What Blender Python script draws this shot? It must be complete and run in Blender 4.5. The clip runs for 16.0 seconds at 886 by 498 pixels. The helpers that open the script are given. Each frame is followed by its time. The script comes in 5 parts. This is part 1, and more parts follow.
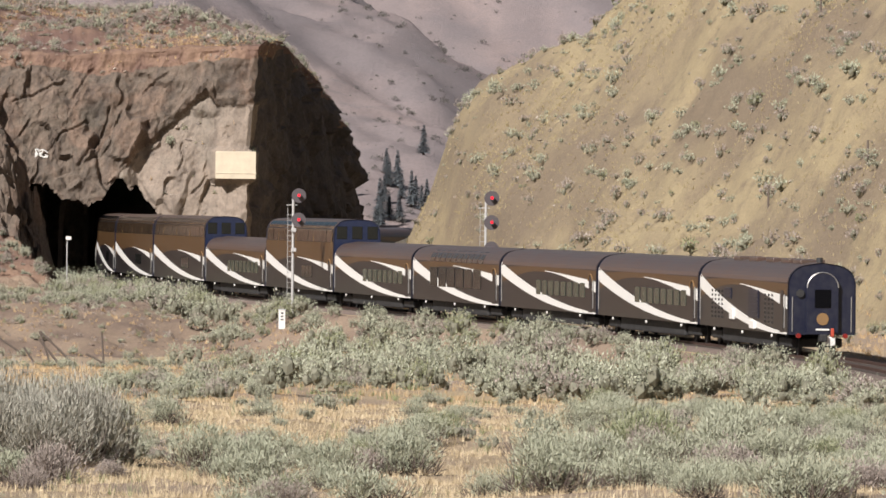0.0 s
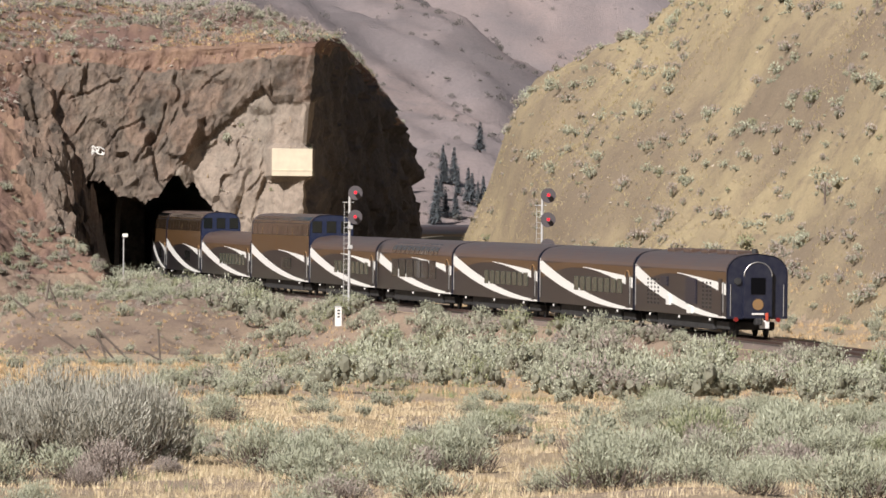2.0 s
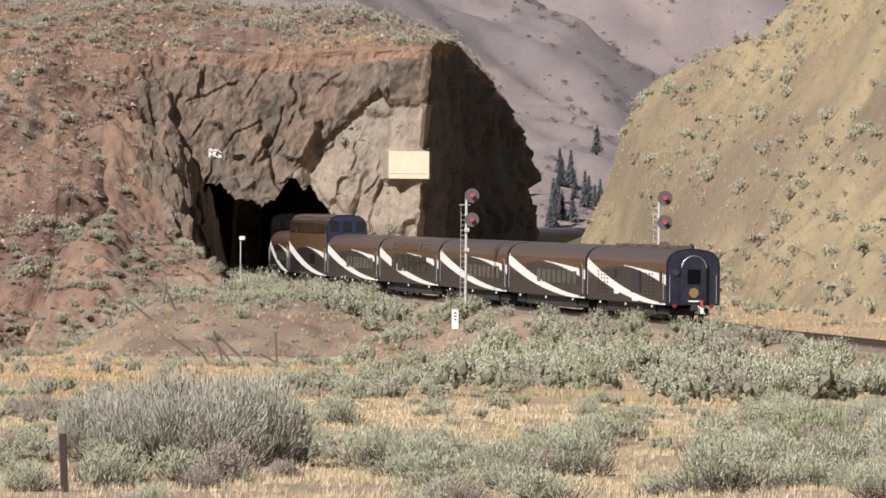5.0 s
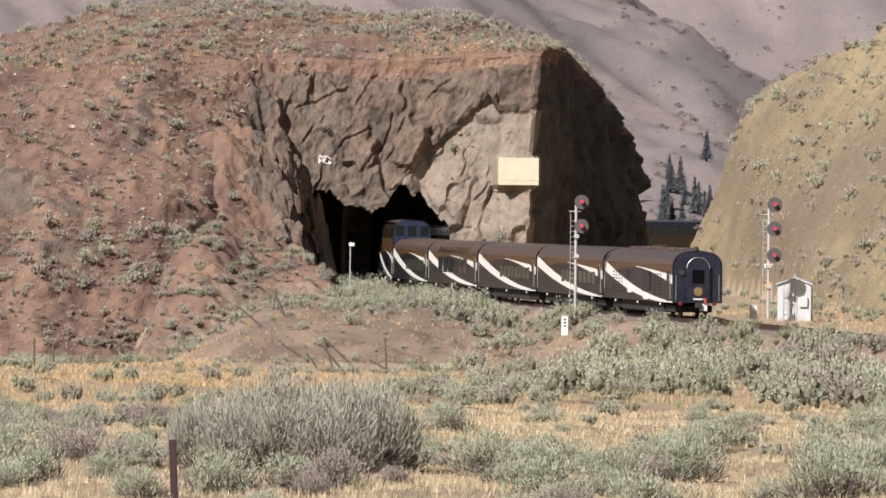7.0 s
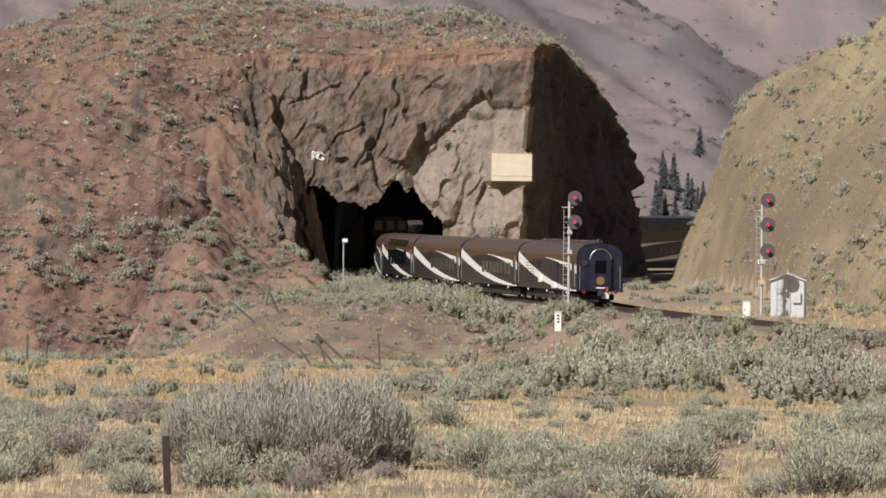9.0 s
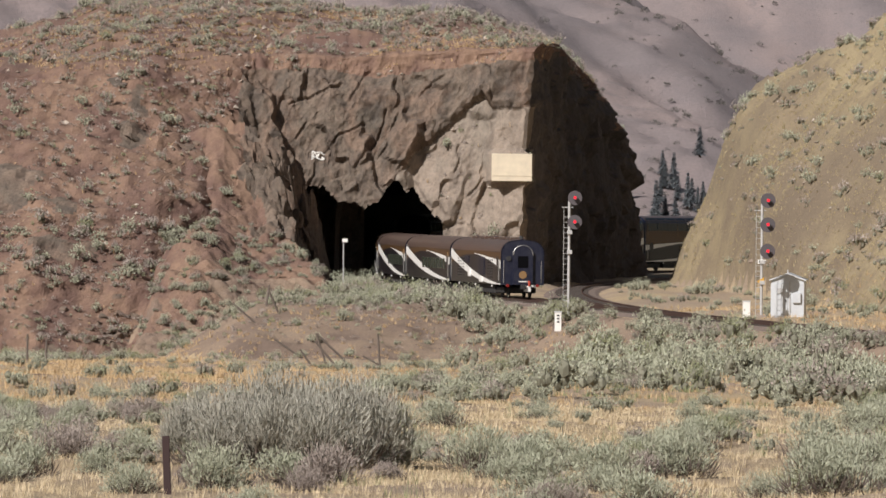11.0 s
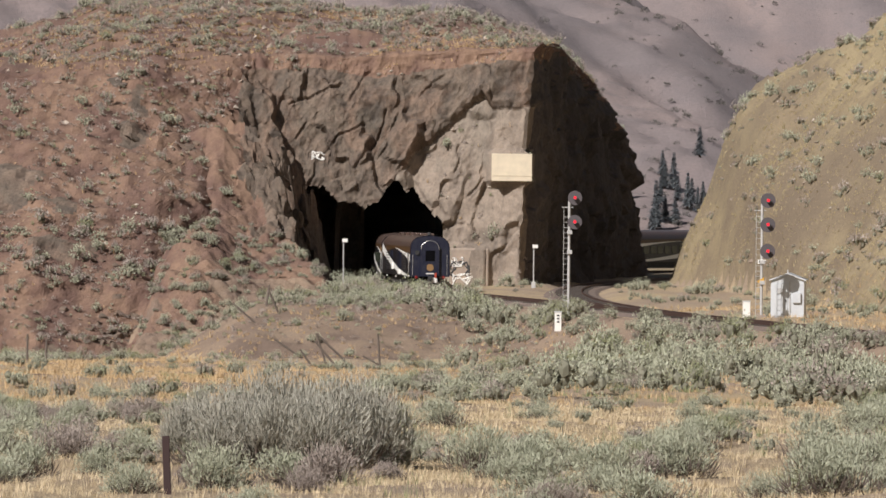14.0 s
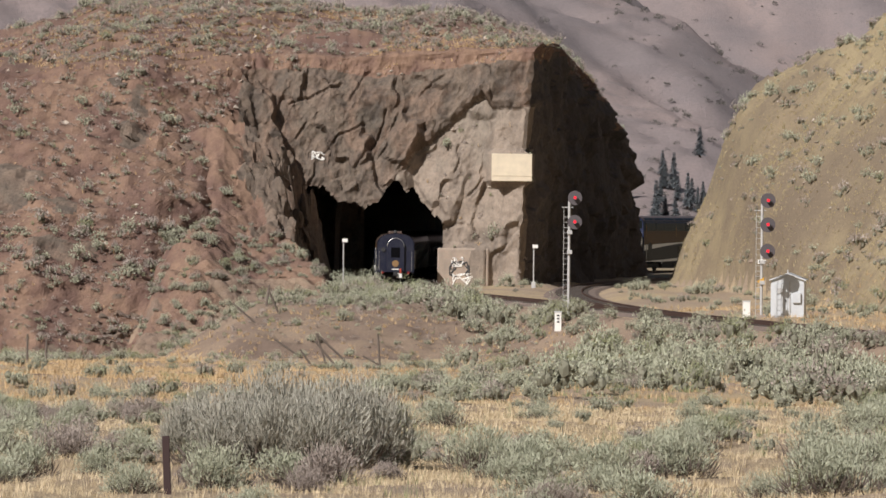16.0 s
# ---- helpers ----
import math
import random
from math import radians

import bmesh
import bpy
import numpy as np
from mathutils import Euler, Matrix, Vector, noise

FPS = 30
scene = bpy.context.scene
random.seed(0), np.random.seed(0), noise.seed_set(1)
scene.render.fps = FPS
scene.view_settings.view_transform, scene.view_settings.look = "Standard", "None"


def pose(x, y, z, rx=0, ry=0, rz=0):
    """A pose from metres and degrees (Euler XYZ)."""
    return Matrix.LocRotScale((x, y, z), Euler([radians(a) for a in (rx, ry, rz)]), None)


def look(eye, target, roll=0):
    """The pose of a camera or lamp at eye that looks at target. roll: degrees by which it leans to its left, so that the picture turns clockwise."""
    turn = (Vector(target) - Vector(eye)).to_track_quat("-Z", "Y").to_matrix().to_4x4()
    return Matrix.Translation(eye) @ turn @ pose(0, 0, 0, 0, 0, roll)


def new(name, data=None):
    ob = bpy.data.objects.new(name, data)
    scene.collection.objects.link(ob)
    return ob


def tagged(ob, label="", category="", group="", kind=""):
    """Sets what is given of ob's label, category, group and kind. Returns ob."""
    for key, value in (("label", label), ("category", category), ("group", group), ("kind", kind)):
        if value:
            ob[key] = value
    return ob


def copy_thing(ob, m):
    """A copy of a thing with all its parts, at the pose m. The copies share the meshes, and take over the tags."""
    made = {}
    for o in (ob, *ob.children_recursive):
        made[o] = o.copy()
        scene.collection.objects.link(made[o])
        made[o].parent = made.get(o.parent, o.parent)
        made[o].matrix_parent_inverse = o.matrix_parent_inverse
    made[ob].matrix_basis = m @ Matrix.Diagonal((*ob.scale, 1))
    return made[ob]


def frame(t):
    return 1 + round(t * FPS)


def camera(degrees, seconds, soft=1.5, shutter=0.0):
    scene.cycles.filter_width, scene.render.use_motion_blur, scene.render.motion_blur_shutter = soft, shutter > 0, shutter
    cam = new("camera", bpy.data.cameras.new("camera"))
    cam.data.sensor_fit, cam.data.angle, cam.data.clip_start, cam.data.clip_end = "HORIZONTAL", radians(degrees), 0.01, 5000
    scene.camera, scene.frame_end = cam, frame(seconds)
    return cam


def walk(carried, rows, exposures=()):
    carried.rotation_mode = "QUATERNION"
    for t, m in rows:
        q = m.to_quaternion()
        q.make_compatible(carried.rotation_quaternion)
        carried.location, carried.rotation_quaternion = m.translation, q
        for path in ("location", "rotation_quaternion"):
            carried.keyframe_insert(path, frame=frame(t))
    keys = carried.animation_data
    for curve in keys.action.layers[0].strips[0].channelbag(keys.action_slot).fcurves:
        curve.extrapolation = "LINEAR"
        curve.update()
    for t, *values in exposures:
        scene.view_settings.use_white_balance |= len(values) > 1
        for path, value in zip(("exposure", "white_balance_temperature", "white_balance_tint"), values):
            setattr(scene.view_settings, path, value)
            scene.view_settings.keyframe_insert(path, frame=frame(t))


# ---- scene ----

# A telephoto view of a train running into a rock tunnel. Camera at the origin, y ahead, rail top at z = 0.
cam = camera(7.67, 16.0, soft=1.6)
EYE = (0.0, 0.0, 6.5)
FOCAL = 11700.0
PAN = [(0.0, -489, 1), (0.5, -484, 0), (1.0, -478, -3), (1.5, -480, -8), (1.6, -476, -8), (1.7, -459, -7),
       (1.8, -435, -6), (1.9, -411, -5), (2.0, -389, -5), (2.5, -323, -5), (3.0, -278, -3), (3.5, -254, -2),
       (3.7, -252, -2), (5.8, -133, -3), (6.0, -125, -7), (6.5, -63, 1), (6.7, -10, 4), (7.0, 12, 7),
       (7.5, 14, 5.5), (8.0, 3, 1), (8.5, 0, 0), (9.0, 0, 0), (16.0, 0, 0)]


def aim(dx, dy):
    return look(EYE, (-dx / FOCAL * 100.0, 100.0, EYE[2] + (dy - 80.0) / FOCAL * 100.0), 0.6)


walk(cam, [(t, aim(dx, dy)) for t, dx, dy in PAN],
     exposures=[(0.0, 0.28), (3.5, 0.36), (7.0, 0.32), (7.5, 0.06), (8.0, 0.02), (16.0, 0.02)])

# ---------------------------------------------------------------- light
SUN_TO = Vector((-0.475, -0.60, 0.60)).normalized()
world = bpy.data.worlds.new("world")
scene.world = world
world.use_nodes = True
wn = world.node_tree
sky = wn.nodes.new("ShaderNodeTexSky")
sky.sky_type, sky.sun_disc = "NISHITA", False
sky.sun_elevation = math.asin(SUN_TO.z)
sky.sun_rotation = math.atan2(SUN_TO.x, SUN_TO.y)
sky.air_density, sky.dust_density = 1.0, 2.0
bg = next(n for n in wn.nodes if n.type == "BACKGROUND")
bg.inputs["Strength"].default_value = 0.032
wn.links.new(sky.outputs[0], bg.inputs["Color"])
sun = new("sun", bpy.data.lights.new("sun", "SUN"))
sun.data.energy, sun.data.angle, sun.data.color = 5.2, radians(0.5), (1.0, 0.957, 0.942)
sun.matrix_world = look(Vector((-60, -40, 90)), Vector((-60, -40, 90)) - SUN_TO)


# ---------------------------------------------------------------- materials
def nodes_of(name):
    m = bpy.data.materials.new(name)
    m.use_nodes = True
    nt = m.node_tree
    return m, nt, nt.nodes["Principled BSDF"]


def tex(nt, kind, scale, detail=6.0, rough=0.6, vec=None, **kw):
    n = nt.nodes.new(kind)
    n.inputs["Scale"].default_value = scale
    if kind == "ShaderNodeTexNoise":
        n.inputs["Detail"].default_value, n.inputs["Roughness"].default_value = detail, rough
    for k, v in kw.items():
        n.inputs[k].default_value = v
    if vec is not None:
        nt.links.new(vec, n.inputs["Vector"])
    return n


def where(nt, squash=(1, 1, 1), own=False):
    """World place (or the thing's own), stretched."""
    if own:
        src = nt.nodes.new("ShaderNodeTexCoord").outputs["Object"]
    else:
        src = nt.nodes.new("ShaderNodeNewGeometry").outputs["Position"]
    mp = nt.nodes.new("ShaderNodeMapping")
    mp.inputs["Scale"].default_value = squash
    nt.links.new(src, mp.inputs["Vector"])
    return mp.outputs[0]


def ramp(nt, fac, stops):
    r = nt.nodes.new("ShaderNodeValToRGB")
    el = r.color_ramp.elements
    while len(el) < len(stops):
        el.new(0.5)
    for e, (p, c) in zip(el, stops):
        e.position, e.color = p, (*c, 1) if len(c) == 3 else c
    nt.links.new(fac, r.inputs[0])
    return r.outputs[0]


def mix(nt, fac, a, b, mode="MIX"):
    n = nt.nodes.new("ShaderNodeMix")
    n.data_type, n.blend_type = "RGBA", mode
    for sock, v in ((n.inputs[0], fac), (n.inputs[6], a), (n.inputs[7], b)):
        if hasattr(v, "is_output"):
            nt.links.new(v, sock)
        else:
            sock.default_value = v if not isinstance(v, tuple) else (*v, 1)[:4]
    return n.outputs[2]


def bump(nt, bsdf, height, strength, distance):
    b = nt.nodes.new("ShaderNodeBump")
    b.inputs["Strength"].default_value, b.inputs["Distance"].default_value = strength, distance
    nt.links.new(height, b.inputs["Height"])
    nt.links.new(b.outputs[0], bsdf.inputs["Normal"])


def plain(name, colour, rough=0.6, metal=0.0, grime=0.25, scale=3.0):
    """Paint, rubber or metal with slight dirt and uneven gloss."""
    m, nt, p = nodes_of(name)
    v = where(nt, own=True)
    n1 = tex(nt, "ShaderNodeTexNoise", scale, vec=v)
    n2 = tex(nt, "ShaderNodeTexNoise", scale * 9, vec=v)
    dark = tuple(c * (1 - grime) + 0.10 * grime for c in colour)
    c = mix(nt, ramp(nt, n1.outputs[0], [(0.35, (0, 0, 0)), (0.7, (1, 1, 1))]), colour, dark)
    c = mix(nt, 0.35 * grime, c, n2.outputs[1], "OVERLAY")
    nt.links.new(c, p.inputs["Base Color"])
    p.inputs["Roughness"].default_value, p.inputs["Metallic"].default_value = rough, metal
    return m


def earth_material(name, dry, dirt, stone, patch=0.09, k=1.0):
    m, nt, p = nodes_of(name)
    v = where(nt, (1, 0.5, 1))
    big = tex(nt, "ShaderNodeTexNoise", patch, 5, 0.6, v)
    mid = tex(nt, "ShaderNodeTexNoise", 0.8 * k, 6, 0.65, v)
    fine = tex(nt, "ShaderNodeTexNoise", 6.0 * k, 8, 0.75, v)
    c = mix(nt, ramp(nt, big.outputs[0], [(0.40, (0, 0, 0)), (0.60, (1, 1, 1))]), dirt, dry)
    c = mix(nt, ramp(nt, mid.outputs[0], [(0.50, (0, 0, 0)), (0.68, (0.8, 0.8, 0.8))]), c, dirt)
    c = mix(nt, ramp(nt, fine.outputs[0], [(0.60, (0, 0, 0)), (0.72, (0.7, 0.7, 0.7))]), c, stone)
    c = mix(nt, 0.5, c, ramp(nt, fine.outputs[0], [(0.3, (0.3, 0.3, 0.3)), (0.7, (0.7, 0.7, 0.7))]), "OVERLAY")
    nt.links.new(c, p.inputs["Base Color"])
    p.inputs["Roughness"].default_value = 0.95
    bump(nt, p, fine.outputs[0], 0.7, 0.12 / k)
    return m


def rock_material(name, stops, streak=0.55, crackle=0.35, relief=0.6, grain=0.6):
    """Jointed rock: broad tints, dark upright streaks, hairline cracks."""
    m, nt, p = nodes_of(name)
    v = where(nt)
    tall = where(nt, (1.0, 1.0, 0.35))
    big = tex(nt, "ShaderNodeTexNoise", 0.17, 5, 0.6, v)
    mid = tex(nt, "ShaderNodeTexNoise", 0.8, 8, 0.7, tall)
    fine = tex(nt, "ShaderNodeTexNoise", 4.5, 8, 0.75, v)
    warp = nt.nodes.new("ShaderNodeMix")
    warp.data_type, warp.blend_type = "RGBA", "LINEAR_LIGHT"
    warp.inputs[0].default_value = 1.3
    nt.links.new(where(nt, (1.0, 1.0, 0.6)), warp.inputs[6])
    nt.links.new(mid.outputs[1], warp.inputs[7])
    crack = tex(nt, "ShaderNodeTexVoronoi", 0.30, vec=warp.outputs[2])
    crack.feature = "DISTANCE_TO_EDGE"
    c = ramp(nt, big.outputs[0], stops)
    c = mix(nt, ramp(nt, mid.outputs[0], [(0.36, (streak,) * 3), (0.56, (0, 0, 0))]), c, (0.055, 0.045, 0.040))
    c = mix(nt, grain, c, ramp(nt, fine.outputs[0], [(0.3, (0.22, 0.22, 0.22)), (0.7, (0.78, 0.78, 0.78))]), "OVERLAY")
    c = mix(nt, ramp(nt, crack.outputs["Distance"], [(0.0, (crackle,) * 3), (0.014, (0, 0, 0))]), c, (0.03, 0.024, 0.02))
    nt.links.new(c, p.inputs["Base Color"])
    p.inputs["Roughness"].default_value = 0.95
    h = mix(nt, 0.18, mid.outputs[0], fine.outputs[0])
    bump(nt, p, h, relief, 0.40)
    return m


M_GROUND = earth_material("dry_valley_soil", (0.42, 0.32, 0.19), (0.31, 0.235, 0.17), (0.40, 0.33, 0.25))
M_SLOPE = earth_material("reddish_hillside_soil", (0.240, 0.153, 0.104), (0.148, 0.088, 0.068), (0.27, 0.20, 0.16), 0.24)
M_HILL = earth_material("tan_hillside_soil", (0.315, 0.250, 0.145), (0.192, 0.146, 0.097), (0.34, 0.275, 0.20), 0.07)
M_BANK = earth_material("brown_bank_soil", (0.30, 0.22, 0.152), (0.195, 0.138, 0.102), (0.36, 0.28, 0.22), 0.20)
# pinkish-brown slope shifted to blue-grey: the distance haze is in these colours
M_FAR = earth_material("haze_tinted_mauve_slope", (0.305, 0.240, 0.222), (0.220, 0.185, 0.182), (0.120, 0.116, 0.122), 0.03, 0.30)
M_ROCK = rock_material("weathered_brown_rock", [(0.32, (0.108, 0.088, 0.068)), (0.45, (0.192, 0.132, 0.095)),
                                                (0.54, (0.142, 0.111, 0.084)), (0.70, (0.218, 0.158, 0.117))])
M_PALEROCK = rock_material("pale_quarried_rock", [(0.34, (0.195, 0.160, 0.128)), (0.50, (0.285, 0.228, 0.178)), (0.66, (0.220, 0.186, 0.148))], 0.45, 0.25, 0.32, 0.35)
# darker version of the rock for the sunless flank, shade held in its colours
M_SHADEROCK = rock_material("shade_darkened_rock", [(0.34, (0.075, 0.066, 0.062)), (0.50, (0.115, 0.096, 0.088)), (0.66, (0.088, 0.077, 0.071))], 0.5, 0.4)
M_BALLAST = earth_material("ballast_gravel", (0.20, 0.15, 0.12), (0.16, 0.12, 0.10), (0.26, 0.22, 0.19), 0.6)
M_RAIL = plain("rusty_rail_steel", (0.11, 0.06, 0.045), 0.5, 0.5)
M_TIE = plain("creosoted_tie_wood", (0.06, 0.045, 0.035), 0.9)


def leaf_material(name, a, b, c):
    """Leaves or blades: a colour for each sprig between a and c."""
    m, nt, p = nodes_of(name)
    g = nt.nodes.new("ShaderNodeNewGeometry")
    n = tex(nt, "ShaderNodeTexNoise", 0.35, 3, 0.6, where(nt))
    col = ramp(nt, g.outputs["Random Per Island"], [(0.0, a), (0.5, b), (1.0, c)])
    col = mix(nt, ramp(nt, n.outputs[0], [(0.35, (0, 0, 0)), (0.65, (0.5, 0.5, 0.5))]), col, a)
    nt.links.new(col, p.inputs["Base Color"])
    p.inputs["Roughness"].default_value = 0.85
    return m


M_SAGE = leaf_material("grey_green_sage_leaf", (0.290, 0.301, 0.207), (0.400, 0.408, 0.298), (0.505, 0.507, 0.388))
# shrub hearts darker than the leaves: the shade inside is in this colour
M_SHADECORE = leaf_material("shaded_sage_core", (0.16, 0.155, 0.11), (0.20, 0.195, 0.14), (0.25, 0.24, 0.175))
M_BRUSH = leaf_material("olive_rabbitbrush_leaf", (0.19, 0.21, 0.11), (0.28, 0.29, 0.16), (0.38, 0.37, 0.23))
M_DRYBRUSH = leaf_material("grey_brown_twigs", (0.255, 0.21, 0.18), (0.35, 0.295, 0.255), (0.47, 0.405, 0.355))
M_GREYBUSH = leaf_material("grey_big_sage_leaf", (0.25, 0.235, 0.19), (0.38, 0.36, 0.295), (0.53, 0.51, 0.43))
M_GRASS = leaf_material("straw_grass", (0.46, 0.355, 0.215), (0.60, 0.485, 0.31), (0.74, 0.62, 0.43))
M_GOLDGRASS = leaf_material("golden_grass", (0.44, 0.295, 0.15), (0.56, 0.405, 0.225), (0.66, 0.505, 0.31))
M_SCRUB = leaf_material("far_grey_scrub", (0.10, 0.095, 0.085), (0.125, 0.115, 0.10), (0.15, 0.135, 0.115))
M_TWIG = plain("grey_sage_wood", (0.12, 0.09, 0.07), 0.9)
# needles paled and blued, with the haze of distance mixed into their colour
M_PINE = leaf_material("haze_paled_pine_needles", (0.11, 0.125, 0.14), (0.135, 0.15, 0.158), (0.165, 0.177, 0.178))
M_HILLGRASS = leaf_material("pale_hillside_grass", (0.33, 0.265, 0.145), (0.41, 0.335, 0.19), (0.50, 0.42, 0.255))
M_WEED = leaf_material("green_weed_blades", (0.17, 0.20, 0.085), (0.24, 0.265, 0.125), (0.33, 0.34, 0.19))
M_CLOD = leaf_material("brown_clods", (0.15, 0.11, 0.085), (0.22, 0.16, 0.125), (0.32, 0.25, 0.20))
M_STONE = leaf_material("pale_loose_stone", (0.22, 0.17, 0.13), (0.36, 0.29, 0.23), (0.55, 0.48, 0.40))


# ---------------------------------------------------------------- helpers of this scene
def link_mesh(name, bm, material, parent=None, label="", smooth=False):
    me = bpy.data.meshes.new(name)
    bm.to_mesh(me)
    bm.free()
    for m in (material if isinstance(material, (list, tuple)) else [material]):
        me.materials.append(m)
    if smooth:
        me.shade_smooth()
    ob = new(name, me)
    if parent:
        ob.parent = parent
    if label:
        tagged(ob, label)
    return ob


def part(name, bm, material, parent, label=""):
    return link_mesh(name, bm, material, parent, label)


def box(bm, x0, x1, y0, y1, z0, z1, bevel=0.0):
    vs = [bm.verts.new((x, y, z)) for x in (x0, x1) for y in (y0, y1) for z in (z0, z1)]
    fs = [bm.faces.new([vs[i] for i in q]) for q in ((0, 1, 3, 2), (4, 6, 7, 5), (0, 4, 5, 1), (2, 3, 7, 6), (0, 2, 6, 4), (1, 5, 7, 3))]
    if bevel:
        es = list({e for f in fs for e in f.edges})
        bmesh.ops.bevel(bm, geom=es, offset=bevel, segments=2, affect="EDGES", profile=0.5)
    return bm


def boxed(*a, **k):
    return box(bmesh.new(), *a, **k)


def rod(bm, a, b, r, n=10, r2=None):
    a, b = Vector(a), Vector(b)
    q = (b - a).to_track_quat("Z", "Y").to_matrix()
    rings = []
    for p, rr in ((a, r), (b, r if r2 is None else r2)):
        rings.append([bm.verts.new(p + q @ Vector((rr * math.cos(6.28318 * i / n), rr * math.sin(6.28318 * i / n), 0))) for i in range(n)])
    for i in range(n):
        bm.faces.new((rings[0][i], rings[0][(i + 1) % n], rings[1][(i + 1) % n], rings[1][i]))
    bm.faces.new(rings[0][::-1])
    bm.faces.new(rings[1])
    return bm


def rodded(*a, **k):
    return rod(bmesh.new(), *a, **k)


def grid_mesh(name, P, material, keep=None, mats=None, smooth=False):
    """A sheet from an array of places (rows, columns, 3)."""
    r, c, _ = P.shape
    i = np.arange(r * c).reshape(r, c)
    q = np.stack([i[:-1, :-1], i[:-1, 1:], i[1:, 1:], i[1:, :-1]], -1).reshape(-1, 4)
    idx = None if mats is None else mats.reshape(-1)
    if keep is not None:
        q = q[keep.reshape(-1)]
        idx = None if idx is None else idx[keep.reshape(-1)]
    me = bpy.data.meshes.new(name)
    me.from_pydata(P.reshape(-1, 3).tolist(), [], q.tolist())
    for m in (material if isinstance(material, list) else [material]):
        me.materials.append(m)
    if idx is not None:
        me.polygons.foreach_set("material_index", idx.astype(np.int32))
    if smooth:
        me.shade_smooth()
    me.update()
    return new(name, me)


def hashed(ix, iy, iz, seed):
    h = np.sin(ix * 127.1 + iy * 311.7 + iz * 74.7 + seed * 19.19) * 43758.5453
    return h - np.floor(h)


def vnoise(x, y, z=0.0, seed=0):
    """Smooth value noise on arrays, -1 to 1."""
    x, y, z = np.broadcast_arrays(np.asarray(x, float), np.asarray(y, float), np.asarray(z, float))
    ix, iy, iz = np.floor(x), np.floor(y), np.floor(z)
    fx, fy, fz = x - ix, y - iy, z - iz
    fx, fy, fz = [t * t * (3 - 2 * t) for t in (fx, fy, fz)]
    out = 0
    for a in (0, 1):
        for b in (0, 1):
            for c in (0, 1):
                w = (fx if a else 1 - fx) * (fy if b else 1 - fy) * (fz if c else 1 - fz)
                out = out + w * hashed(ix + a, iy + b, iz + c, seed)
    return out * 2 - 1


def fbm(x, y, z=0.0, octaves=4, seed=0, gain=0.5):
    out, amp, f = 0, 1.0, 1.0
    for k in range(octaves):
        out = out + amp * vnoise(np.asarray(x) * f, np.asarray(y) * f, np.asarray(z) * f, seed + k)
        amp, f = amp * gain, f * 2.03
    return out


# ---------------------------------------------------------------- the line
KNOTS = np.array([-60, 0, 60, 120, 180, 230, 280, 340, 460.0])
BENDS = np.array([0.0, 0.0016, 0.00048, -0.00008, -0.00012, -0.0019, -0.00392, -0.00428, -0.00423])
SPEED, REAR_CAR, CAR = 15.47, 23.8, 25.9


def make_line():
    s = np.arange(-400, 640, 1.0)
    bend = np.interp(s, KNOTS, BENDS)
    bend[s > 480] = 0
    bend[(s > -60) & (s < 0)] = np.interp(s[(s > -60) & (s < 0)], [-60, -25, 0], [0, 0.0018, 0.0022])
    bend[(s >= 0) & (s < 60)] = np.interp(s[(s >= 0) & (s < 60)], [0, 60], [0.0022, 0.00048])
    h = np.cumsum(bend)
    h = h - h[400] + 0.06297
    x, y = -np.cumsum(np.sin(h)), np.cumsum(np.cos(h))
    return s, x - x[400] + 28.79, y - y[400] + 290.94, h


LINE = make_line()


def on_line(s):
    return np.interp(s, LINE[0], LINE[1]), np.interp(s, LINE[0], LINE[2]), np.interp(s, LINE[0], LINE[3])


SIDING_Y = np.array([385, 402, 420, 450, 480, 510, 540, 570, 595, 612, 625.0])
SIDING_X = np.array([16.9, 14.55, 12.6, 10.5, 9.75, 10.0, 11.5, 15.0, 20.8, 28.0, 35.0])


def smooth_curve(ts, vs, n):
    """Catmull-Rom through the given values."""
    t = np.linspace(0, len(vs) - 1, n)
    i = np.clip(t.astype(int), 0, len(vs) - 2)
    f = t - i
    g = lambda k: vs[np.clip(k, 0, len(vs) - 1)]
    a, b, c, d = g(i - 1), g(i), g(i + 1), g(i + 2)
    return 0.5 * (2 * b + (c - a) * f + (2 * a - 5 * b + 4 * c - d) * f ** 2 + (3 * b - a - 3 * c + d) * f ** 3)


def side_of_line(X, Y):
    """Metres from the main line, left negative."""
    s = np.clip(np.interp(Y, LINE[2][:1040], LINE[0][:1040]), -400, 480)
    lx, ly, lh = on_line(s)
    return (X - lx) * np.cos(lh) + (Y - ly) * np.sin(lh)


# ---------------------------------------------------------------- the ground
FOOT_X = np.array([19.0, 20.2, 22.0, 24.5, 29, 37, 44, 70, 200.0])
FOOT_Y = np.array([549, 541, 520, 445, 395, 345, 270, 180, 100.0])
RIDGE_X = np.array([19.2, 20.1, 22.2, 23.4, 24.2, 25.2, 27.2, 30.5, 34, 36, 38.3, 45, 60, 90, 200])
RIDGE_Y = np.array([554, 554, 553, 552, 551, 549, 545, 532, 512, 500, 492, 472, 432, 400, 380])
RIDGE_Z = np.array([0.0, 4.6, 8.4, 12.2, 14.2, 15.4, 16.8, 18.4, 20.2, 22.2, 24.9, 29, 36, 45, 60])


